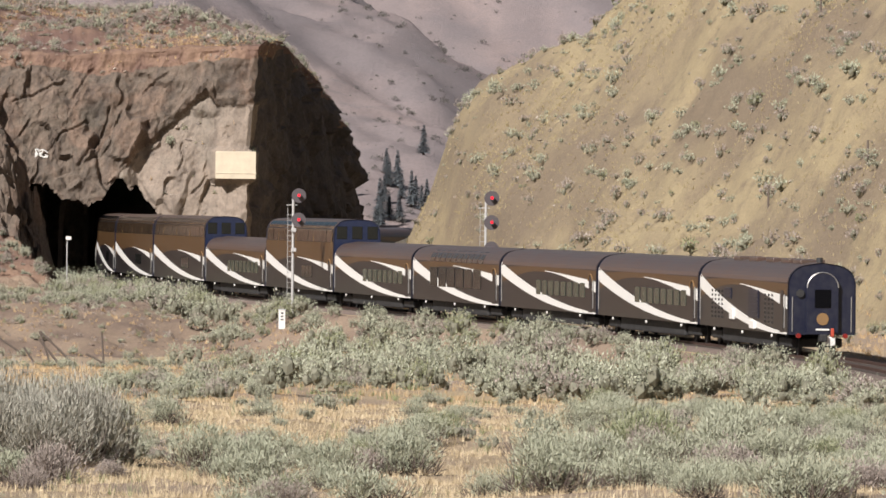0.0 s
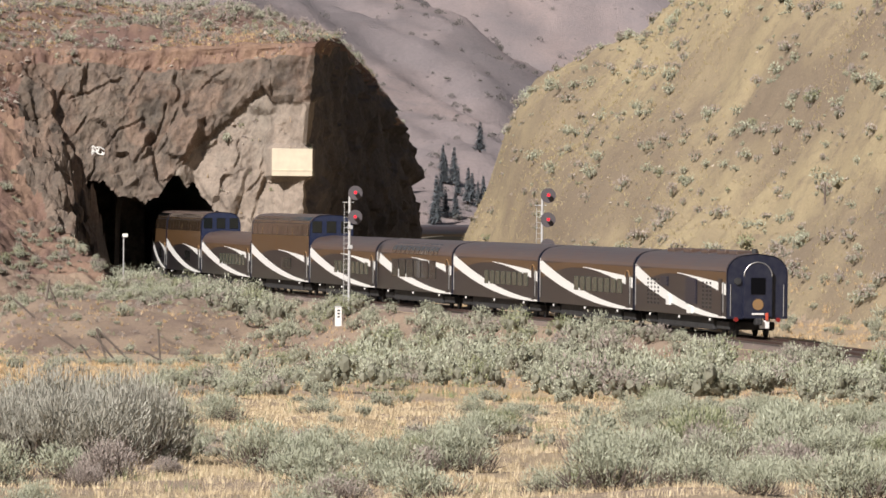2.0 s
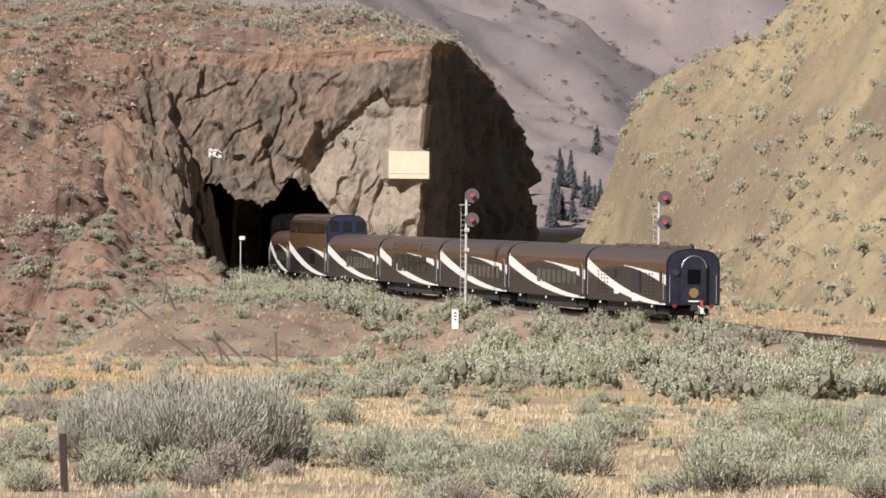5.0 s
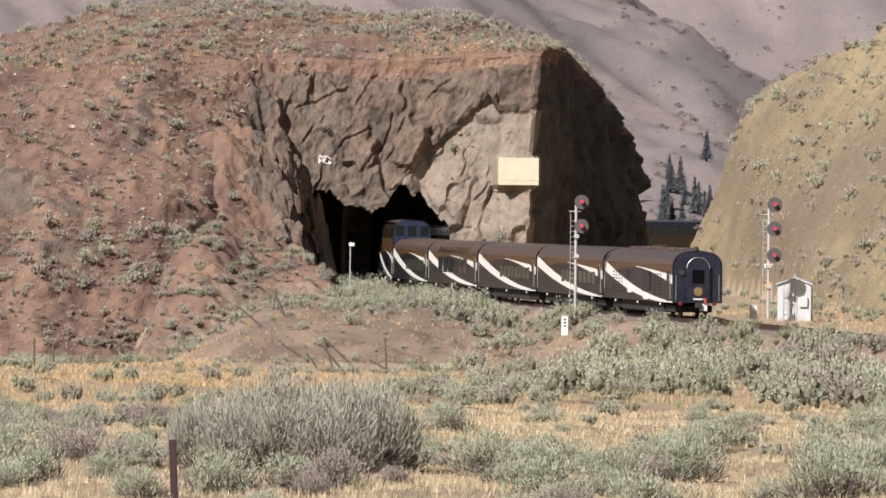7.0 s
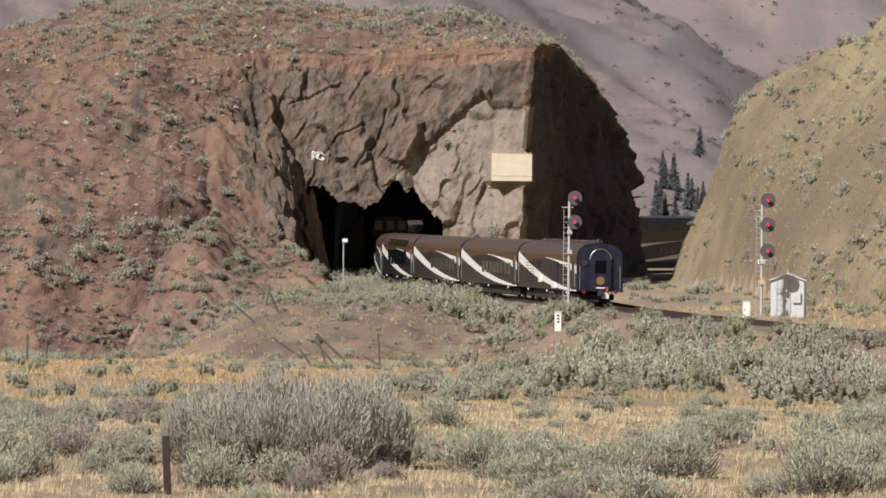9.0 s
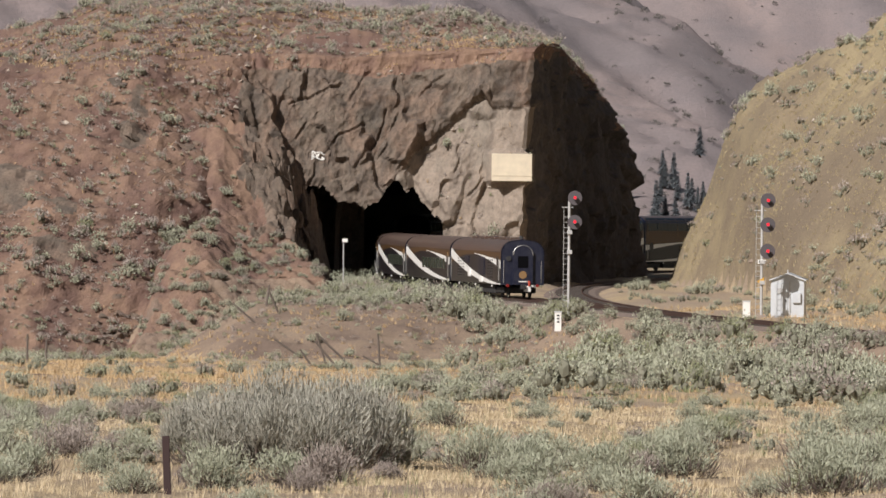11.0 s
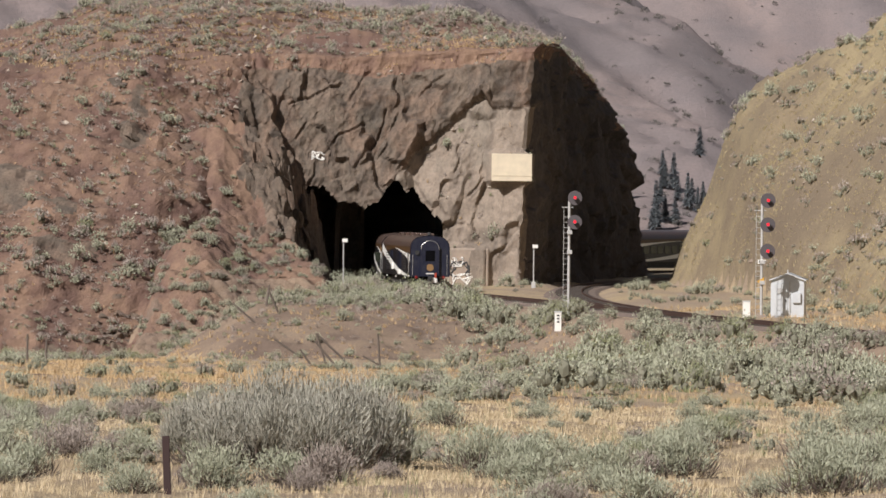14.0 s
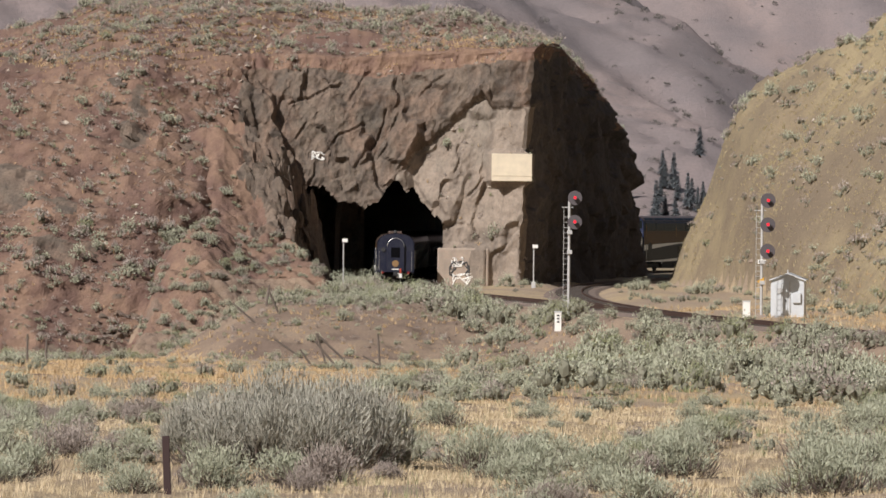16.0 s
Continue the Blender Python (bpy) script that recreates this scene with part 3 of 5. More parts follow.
# ---------------------------------------------------------------- track
def make_track(name, xs, ys, label):
    """Rails, ties and ballast along a line of places."""
    root = tagged(new(name), label, "railway track", kind="structure")
    d = np.stack([np.gradient(xs), np.gradient(ys)], -1)
    d /= np.linalg.norm(d, axis=-1, keepdims=True)
    n = np.stack([d[:, 1], -d[:, 0]], -1)

    def sweep(offs, part_name, material):
        P = np.zeros((len(xs), len(offs), 3))
        for j, (o, z) in enumerate(offs):
            P[:, j, 0], P[:, j, 1], P[:, j, 2] = xs + n[:, 0] * o, ys + n[:, 1] * o, z
        ob = grid_mesh(part_name, P, material)
        ob.parent = root
        return ob

    sweep([(-2.6, -0.55), (-1.75, -0.17), (1.75, -0.17), (2.6, -0.55)], "ballast", M_BALLAST)
    for c in (-0.75, 0.75):
        sweep([(c - 0.06, -0.16), (c - 0.02, -0.13), (c - 0.035, -0.02), (c - 0.03, 0), (c + 0.03, 0), (c + 0.035, -0.02), (c + 0.02, -0.13), (c + 0.06, -0.16)], "rail", M_RAIL)
    length = np.concatenate([[0], np.cumsum(np.hypot(np.diff(xs), np.diff(ys)))])
    V, Q = [], []
    for s in np.arange(0.3, length[-1] - 0.3, 0.55):
        x, y = np.interp(s, length, xs), np.interp(s, length, ys)
        a = np.array([np.interp(s, length, d[:, 0]), np.interp(s, length, d[:, 1])])
        b = np.array([a[1], -a[0]])
        k = len(V)
        for z in (-0.33, -0.135):
            for p, q in ((-1, -1), (1, -1), (1, 1), (-1, 1)):
                V.append((x + a[0] * p * 0.11 + b[0] * q * 1.25, y + a[1] * p * 0.11 + b[1] * q * 1.25, z))
        Q += [(k + 4, k + 5, k + 6, k + 7)] + [(k + i, k + (i + 1) % 4, k + 4 + (i + 1) % 4, k + 4 + i) for i in range(4)]
    me = bpy.data.meshes.new("ties")
    me.from_pydata(V, [], Q)
    me.materials.append(M_TIE)
    ob = new("ties", me)
    ob.parent = root
    tagged(ob, "dark wooden ties", kind="stuff")


_s = np.arange(-130, 470, 2.0)
make_track("main_track", on_line(_s)[0], on_line(_s)[1], "rusty single railway track on dark ties and ballast")
make_track("siding_track", smooth_curve(None, SIDING_X, 120), smooth_curve(None, SIDING_Y, 120), "rusty branch track curving through the open cut")

# ---------------------------------------------------------------- the train
M_BODY = plain("dark_umber_paint", (0.017, 0.0142, 0.0158), 0.3, 0.0, 0.04, 1.0)
M_GOLD = plain("bronze_paint", (0.11, 0.058, 0.022), 0.35, 0.2, 0.15, 1.0)
M_ROOF = plain("weathered_bronze_roof_paint", (0.125, 0.080, 0.062), 0.30, 0.25, 0.35, 0.6)
M_WHITE = plain("white_stripe_paint", (0.82, 0.80, 0.75), 0.4, 0.0, 0.05)
M_BLUE = plain("navy_paint", (0.010, 0.012, 0.029), 0.35, 0.0, 0.2)
M_DOMEBLUE = plain("royal_blue_paint", (0.012, 0.019, 0.052), 0.35, 0.0, 0.15)
M_BLACK = plain("black_underframe_paint", (0.018, 0.017, 0.017), 0.7)
M_PANE = plain("dark_tinted_glass", (0.010, 0.012, 0.012), 0.08, 0.0, 0.02)
M_GREEN = plain("green_tinted_glass", (0.060, 0.070, 0.050), 0.12, 0.0, 0.05)
M_DOME = plain("brown_tinted_dome_glass", (0.055, 0.036, 0.022), 0.1, 0.0, 0.05)
M_STEEL = plain("bare_steel", (0.45, 0.44, 0.42), 0.4, 0.7)
M_RED = plain("red_lens", (0.22, 0.015, 0.012), 0.3, 0.0, 0.05)
# solid near-black panel: the darkness inside the open window is its colour
M_VOID = plain("unlit_open_window", (0.004, 0.004, 0.005), 0.9, 0.0, 0.0)
M_VOID.node_tree.nodes["Principled BSDF"].inputs["Specular IOR Level"].default_value = 0.05
M_MARKER = plain("orange_red_marker_paint", (0.55, 0.07, 0.03), 0.5)
M_CREST = plain("worn_gold_badge_paint", (0.27, 0.155, 0.06), 0.5)
HALF = 1.52


def section(tall):
    """Half outline of a car, from the sill to the crown: (y, z)."""
    if tall:
        pts = [(HALF, 0.92), (HALF, 3.9), (HALF - 0.04, 4.55)]
        pts += [(0.62 + 0.86 * math.cos(a), 4.62 + 0.84 * math.sin(a)) for a in np.linspace(0.05, 1.45, 7)]
        return pts + [(0.0, 5.5)]
    pts = [(HALF, 0.92), (HALF, 3.05)]
    pts += [(0.62 + 0.9 * math.cos(a), 3.12 + 0.88 * math.sin(a)) for a in np.linspace(0.1, 1.40, 7)]
    return pts + [(0.0, 4.1)]


def full_outline(tall):
    h = section(tall)
    return [(-y, z) for y, z in h] + [(y, z) for y, z in h[-2::-1]]


def hull(bm, x0, x1, outline, inset=0.0):
    rings = []
    for x, k in ((x0, 0.97), (x0 + 0.12, 1.0), (x1 - 0.12, 1.0), (x1, 0.97)):
        rings.append([bm.verts.new((x, y * k, z if z < 1.0 else 1.0 + (z - 1.0) * (0.5 + k / 2))) for y, z in outline])
    for a, b in zip(rings, rings[1:]):
        for i in range(len(outline) - 1):
            bm.faces.new((a[i], a[i + 1], b[i + 1], b[i]))
        bm.faces.new((a[-1], a[0], b[0], b[-1]))
    bm.faces.new(rings[0][::-1])
    bm.faces.new(rings[-1])
    return bm


def strip(x, low, high, side, proud, z_to_y):
    """A painted strip, a few millimetres thick, on one side between two curves."""
    bm = bmesh.new()
    rows = []
    for xx, l, h in zip(x, low, high):
        rows.append([bm.verts.new((xx, side * (z_to_y(l + (h - l) * k) + proud), l + (h - l) * k)) for k in (0, 0.33, 0.67, 1)])
    for a, b in zip(rows, rows[1:]):
        for i in range(3):
            bm.faces.new((a[i], b[i], b[i + 1], a[i + 1]))
    return bm


def wall_y(tall):
    h = section(tall)
    return lambda z: float(np.interp(z, [p[1] for p in h], [p[0] for p in h]))


def bogie(parent, x):
    t = part("truck", boxed(x - 1.5, x + 1.5, -1.15, 1.15, 0.35, 0.75, bevel=0.06), M_BLACK, parent)
    for dx in (-1.25, 1.25):
        for y in (-0.75, 0.75):
            bm = bmesh.new()
            rod(bm, (x + dx, y - 0.07, 0.46), (x + dx, y + 0.07, 0.46), 0.46, 16)
            rod(bm, (x + dx, y * 1.12, 0.46), (x + dx, y * 1.45, 0.46), 0.14, 8)
            part("wheel", bm, M_BLACK, t)


def make_car(kind):
    """kind: coach, lounge (roof windows), dome (two decks) or power (louvred rear car). x runs forward from the rear end."""
    L = (REAR_CAR if kind == "power" else CAR) - 0.55
    tall = kind == "dome"
    names = {"coach": ("rail_coach", "single-deck umber and bronze passenger coach with white swoosh"),
             "lounge": ("lounge_coach", "umber and bronze coach with curved windows along its roof edge"),
             "dome": ("dome_coach", "tall two-deck umber and bronze coach with glazed upper deck"),
             "power": ("power_car", "louvred umber service car ending the train with navy end")}
    name, label = names[kind]
    car = tagged(new(name), label, "train car", "cars of the train")
    wy = wall_y(tall)
    part("body", hull(bmesh.new(), 0.0, L, full_outline(tall)), M_BODY, car, "dark umber body")
    eave = 3.15 if not tall else 4.0
    h = [(y, z) for y, z in full_outline(tall) if z >= (3.1 if not tall else 5.0)]
    bm = bmesh.new()
    hull(bm, 0.02, L - 0.02, [(y * 1.004, z + 0.008) for y, z in h])
    part("roof", bm, M_ROOF, car, "dull bronze roof with a grey sheen")
    x = np.linspace(0.05, L - 0.05, 40)
    q = x / L
    for side in (1, -1):
        # bronze band over the dark lens
        low = 2.95 - 0.75 * np.clip((q - 0.62) / 0.38, 0, 1) ** 1.6 - 0.3 * np.clip((0.45 - q) / 0.45, 0, 1)
        part("band", strip(x, low, np.full(40, 3.3 if not tall else 4.02), side, 0.006, wy), M_GOLD, car, "bronze paint band")
        # long swoosh: high at the front, thin at the rear sill
        c = 0.93 + 1.95 * q ** 2.0 + 0.02
        w = 0.10 + 0.75 * q ** 0.9
        part("swoosh", strip(x, np.maximum(c - 0.25 * w, 0.93), c + 0.55 * w, side, 0.012, wy), M_WHITE, car, "long white swoosh")
        xs = np.linspace(0.05, 0.52 * L, 24)
        r = 1 - xs / (0.52 * L)
        part("wedge", strip(xs, 2.98 - 0.95 * r ** 1.5, 3.02 - 0.42 * r ** 1.2, side, 0.010, wy), M_WHITE, car, "white tapering wedge")
        if kind in ("coach", "lounge", "dome"):
            n = {"coach": 8, "dome": 3, "lounge": 0}[kind]
            for i in range(n):
                a = L * (0.11 + 0.52 * i / 8) if kind != "dome" else L * (0.30 + 0.05 * i)
                part("window", boxed(a, a + L * 0.046, side * (HALF + 0.014) - 0.015, side * (HALF + 0.014) + 0.015, 1.74, 2.5, bevel=0.01),
                     M_GREEN if kind == "coach" else M_PANE, car, "green tinted window pane" if kind == "coach" else "")
            part("door", boxed(0.9, 1.75, side * (HALF + 0.016) - 0.012, side * (HALF + 0.016) + 0.012, 1.0, 2.85, bevel=0.01), M_BODY, car, "umber vestibule door")
            bm = bmesh.new()
            for k in range(9):
                t0, t1 = math.pi * k / 9, math.pi * (k + 1) / 9
                rod(bm, (1.32 - 0.5 * math.cos(t0), side * (HALF + 0.03), 2.62 + 0.35 * math.sin(t0)), (1.32 - 0.5 * math.cos(t1), side * (HALF + 0.03), 2.62 + 0.35 * math.sin(t1)), 0.035, 5)
            part("door_arch", bm, M_CREST, car, "gold arch over the door")
        if kind == "lounge":
            for i in range(10):
                a = L * (0.18 + 0.062 * i)
                bm = strip(np.linspace(a, a + L * 0.052, 2), [3.2] * 2, [3.86] * 2, side, 0.03, wy)
                part("roof_window", bm, M_DOME, car, "curved roof pane")
            for i in range(6):
                a = L * (0.2 + 0.1 * i)
                part("wide_window", boxed(a, a + L * 0.085, side * (HALF + 0.014) - 0.015, side * (HALF + 0.014) + 0.015, 1.75, 2.85, bevel=0.01), M_PANE, car)
        if kind == "dome":
            for i in range(11):
                a = 0.5 + (L - 1.0) / 11 * i
                bm = strip(np.linspace(a, a + (L - 1.0) / 11 * (0.975 if i % 3 else 0.94), 2), [4.05] * 2, [5.05] * 2, side, 0.02, wy)
                part("dome_window", bm, M_DOME, car, "tall brown tinted dome pane")
                bm = strip(np.linspace(a, a + (L - 1.0) / 11 * 0.95, 2), [5.08] * 2, [5.42] * 2, side, 0.02, wy)
                part("dome_roof_pane", bm, M_PANE, car, "sky-reflecting roof pane")
            for i in range(4):
                a = 0.5 + (L - 1.0) / 11 * 3 * i
                part("post", strip(np.linspace(a - 0.06, a + 0.06, 2), [3.4] * 2, [5.0] * 2, side, 0.03, wy), M_CREST, car, "pale window post")
        if kind == "power":
            for a, b, zb, n in ((7.2, 9.8, 1.50, 7), (14.4, 16.2, 2.28, 3)):
                lv = part("louvre", boxed(a, b, side * (HALF + 0.02) - 0.02, side * (HALF + 0.02) + 0.02, zb, 2.78, bevel=0.01), M_BLUE, car, "navy louvred panel")
                for k in range(n):
                    part("slat", boxed(a + 0.1, b - 0.1, side * (HALF + 0.05) - 0.03, side * (HALF + 0.05) + 0.03, zb + 0.07 + 0.17 * k, zb + 0.13 + 0.17 * k), M_BLUE, lv)
            for a in (3.6, 4.5, 5.4, 16.8, 17.7, 18.6, 19.5):
                bm = bmesh.new()
                for k in range(7):
                    box(bm, a, a + 0.35, side * (HALF + 0.012) - 0.012, side * (HALF + 0.012) + 0.012, 1.35 + 0.2 * k, 1.45 + 0.2 * k)
                part("vent_column", bm, M_BLACK, car, "column of small vents")
            for a, b, z0, z1 in ((13.6, 14.5, 1.35, 1.85), (8.0, 9.2, 1.02, 1.38)):
                part("grille_box", boxed(a, b, side * (HALF + 0.05) - 0.06, side * (HALF + 0.05) + 0.06, z0, z1, bevel=0.02), M_WHITE, car, "white painted grille box")
            part("door", boxed(1.0, 1.8, side * (HALF + 0.016) - 0.012, side * (HALF + 0.016) + 0.012, 1.0, 2.85, bevel=0.01), M_BODY, car)
        for a in (0.45, L - 0.45):
            part("grab_rail", rodded((a, side * (HALF + 0.06), 1.2), (a, side * (HALF + 0.06), 2.7), 0.03, 6), M_STEEL, car, "steel grab rail")
        for a in (4.0, L / 2, L - 4.0):
            part("marker_lamp", rodded((a, side * (HALF - 0.05), 0.80), (a, side * (HALF + 0.02), 0.80), 0.07, 8), M_WHITE, car, "small white marker")
    # ends: navy frame, vestibule diaphragm, door with window
    for end, xe in ((-1, 0.0), (1, L)):
        bm = bmesh.new()
        hull(bm, xe - 0.05, xe + 0.05, [(y * 1.0, z) for y, z in full_outline(tall)])
        part("end_wall", bm, M_DOMEBLUE if tall else M_BLUE, car, "royal blue end wall" if tall else "navy end wall")
        bm = bmesh.new()
        out = [(-0.72, 0.95)] + [(-0.72 * math.cos(t), 3.0 + 0.68 * math.sin(t)) for t in np.linspace(0, math.pi, 13)] + [(0.72, 0.95)]
        x0, x1 = sorted((xe, xe + end * 0.27))
        hull(bm, x0, x1, out)
        part("diaphragm", bm, M_BLUE, car, "navy arched gangway hood")
        bm = bmesh.new()
        for (y0, z0), (y1, z1) in zip(out[1:-1], out[2:-1]):
            rod(bm, (xe + end * 0.28, y0 * 0.97, z0), (xe + end * 0.28, y1 * 0.97, z1), 0.028, 6)
        part("hood_rim", bm, M_STEEL, car, "pale worn rim of the hood")
        part("end_window", boxed(xe + end * 0.285 - 0.02, xe + end * 0.285 + 0.02, -0.36, 0.36, 2.12, 2.92, bevel=0.01), M_VOID if kind == "power" else M_PANE, car)
        part("coupler", boxed(xe + end * 0.3 - 0.35, xe + end * 0.3 + 0.35, -0.16, 0.16, 0.62, 0.95, bevel=0.05), M_BLACK, car)
        if tall:
            for y in (-0.98, 0.0, 0.98):
                part("end_dome_window", boxed(xe + end * 0.055 - 0.02, xe + end * 0.055 + 0.02, y - 0.33, y + 0.33, 4.25, 5.05, bevel=0.02), M_PANE, car)
    if kind == "power":
        part("badge", rodded((-0.30, 0, 1.62), (-0.27, 0, 1.62), 0.27, 20), M_CREST, car, "round worn gold badge")
        part("step_bar", boxed(-0.32, -0.28, -0.3, 0.3, 1.12, 1.2), M_WHITE, car, "white step bar")
        for y in (-1.05, 1.05):
            part("tail_lamp", rodded((-0.18, y, 0.88), (0.02, y, 0.88), 0.11, 12), M_RED, car, "red tail lamp")
        part("brake_box", boxed(-0.45, -0.1, -0.55, -0.1, 0.45, 0.85, bevel=0.03), M_WHITE, car, "pale brake gear box")
        part("end_marker", boxed(-0.52, -0.40, -0.48, -0.34, 0.85, 1.22, bevel=0.02), M_MARKER, car, "orange-red end-of-train marker")
        for y in (-1.32, 1.32):
            part("corner_rail", rodded((-0.07, y, 1.05), (-0.07, y, 2.6), 0.022, 6), M_STEEL, car, "steel corner handrail")
        part("lamp", rodded((-0.14, 0.98, 2.75), (0.0, 0.98, 2.75), 0.18, 12), M_BLACK, car)
        for a, b in ((2.2, 4.2), (5.0, 7.2), (9.2, 11.0), (13.5, 15.5), (18, 19.6)):
            part("roof_hatch", boxed(a, b, -0.55, 0.55, 4.02, 4.22, bevel=0.04), M_ROOF, car, "bronze roof hatch")
        part("roof_lamp", rodded((0.6, 0, 4.05), (0.6, 0, 4.32), 0.14, 10), M_BLACK, car)
    part("underframe", boxed(4.6, L - 4.6, -1.2, 1.2, 0.28, 0.93, bevel=0.06), M_BLACK, car, "black underframe equipment")
    for a in (2.6, L - 2.6):
        bogie(car, a)
    return car, L


ORDER = ["power", "coach", "coach", "lounge", "coach", "dome", "coach", "dome", "dome", "dome", "dome", "coach", "coach", "coach", "coach", "coach"]
MASTER = {}
TRAIN = []
for i, kind in enumerate(ORDER):
    if kind not in MASTER:
        MASTER[kind] = make_car(kind)
        c = MASTER[kind][0]
    else:
        c = copy_thing(MASTER[kind][0], pose(0, 0, 0))
    TRAIN.append((c, MASTER[kind][1], 0.0 if i == 0 else REAR_CAR + CAR * (i - 1)))

# ---------------------------------------------------------------- signals, hut and posts
M_DISC = plain("matt_black_signal_disc", (0.085, 0.07, 0.075), 0.7)
M_SILVER = plain("aluminium_paint", (0.55, 0.54, 0.52), 0.5, 0.2)
M_HUT = plain("pale_grey_hut_paint", (0.60, 0.62, 0.63), 0.45, 0.1, 0.15)
M_CREAM = plain("cream_painted_concrete", (0.72, 0.62, 0.46), 0.85, 0.0, 0.2, 1.2)
M_CONCRETE = plain("old_concrete", (0.40, 0.315, 0.245), 0.9, 0.0, 0.45, 1.0)
M_RUST = plain("rusty_post_steel", (0.045, 0.026, 0.024), 0.9, 0.0, 0.0)
M_OLDWOOD = plain("weathered_post_wood", (0.13, 0.10, 0.08), 0.9)
M_YELLOW = plain("yellow_sign_paint", (0.65, 0.36, 0.05), 0.6)
M_GREYMARK = plain("faded_black_paint", (0.05, 0.05, 0.05), 0.8)


def glow(name, colour, power):
    m, nt, p = nodes_of(name)
    p.inputs["Base Color"].default_value = (*colour, 1)
    p.inputs["Emission Color"].default_value = (*colour, 1)
    p.inputs["Emission Strength"].default_value = power
    return m


M_SIGNAL = glow("lit_red_signal_lens", (0.75, 0.012, 0.03), 0.55)


def zg(x, y):
    return float(ground_z(np.array([x]), np.array([y]))[0])


def signal(x, y, heads, ladder_side, plate_z, label):
    z0 = zg(x, y)
    root = tagged(new("railway_signal"), label, "signal", "railway signals")
    root.matrix_basis = pose(x, y, 0)
    part("mast", rodded((0, 0, z0 - 0.3), (0, 0, heads[0] - 0.2), 0.085, 12), M_SILVER, root, "silver painted mast")
    part("base", boxed(-0.3, 0.3, -0.3, 0.3, z0 - 0.4, z0 + 0.2, bevel=0.03), M_CONCRETE, root)
    for h in heads:
        d = part("target", rodded((0.34, -0.22, h), (0.34, -0.18, h), 0.455, 28), M_DISC, root, "round black target disc")
        part("hood", rodded((0.34, -0.5, h + 0.02), (0.34, -0.22, h), 0.15, 14, 0.13), M_DISC, d)
        part("lens", rodded((0.34, -0.515, h + 0.02), (0.34, -0.50, h + 0.02), 0.10, 16), M_SIGNAL, d, "red lit lens")
        part("lamp_case", boxed(0.16, 0.52, -0.18, 0.2, h - 0.2, h + 0.2, bevel=0.05), M_DISC, d)
        part("bracket", rodded((0, 0, h - 0.1), (0.34, 0.02, h - 0.1), 0.04, 6), M_SILVER, root)
    lx = 0.34 * ladder_side
    for o in (0.0, 0.28):
        part("ladder_rail", rodded((lx - o * ladder_side, 0.16, z0), (lx - o * ladder_side, 0.16, heads[0] - 0.6), 0.016, 6), M_SILVER, root)
    for k in range(int((heads[0] - 0.8 - z0) / 0.33)):
        part("rung", rodded((lx, 0.16, z0 + 0.2 + 0.33 * k), (lx - 0.28 * ladder_side, 0.16, z0 + 0.2 + 0.33 * k), 0.014, 5), M_SILVER, root)
    part("platform", boxed(-0.45, 0.25, 0.02, 0.4, heads[0] - 0.62, heads[0] - 0.57), M_SILVER, root)
    for k, hz in enumerate((heads[-1] - 0.65, heads[-1] - 1.9)):
        if hz > 1:
            part("junction_box", boxed(-0.12, 0.2, -0.22, -0.06, hz - 0.12, hz + 0.12, bevel=0.02), M_SILVER, root)
    if plate_z:
        pl = part("plate", boxed(-0.25, 0.25, -0.12, -0.09, plate_z - 0.12, plate_z + 0.12), M_WHITE, root, "small white plate")
        for k in range(3):
            part("plate_mark", boxed(-0.17 + 0.12 * k, -0.10 + 0.12 * k, -0.13, -0.118, plate_z - 0.08, plate_z + 0.08), M_GREYMARK, pl)
        bm = bmesh.new()
        rod(bm, (0, -0.14, plate_z - 1.2), (0, -0.12, plate_z - 1.2), 0.30, 3)
        part("warning_sign", bm, M_YELLOW, root, "yellow triangular sign")
    return root


signal(7.97, 418, [6.96, 5.43], -1, 0, "two-headed silver-masted railway signal with red lights beside the track")
signal(19.3, 400, [6.9, 5.43, 3.83], -1, 3.2, "three-headed silver railway signal with red lights by the hut")


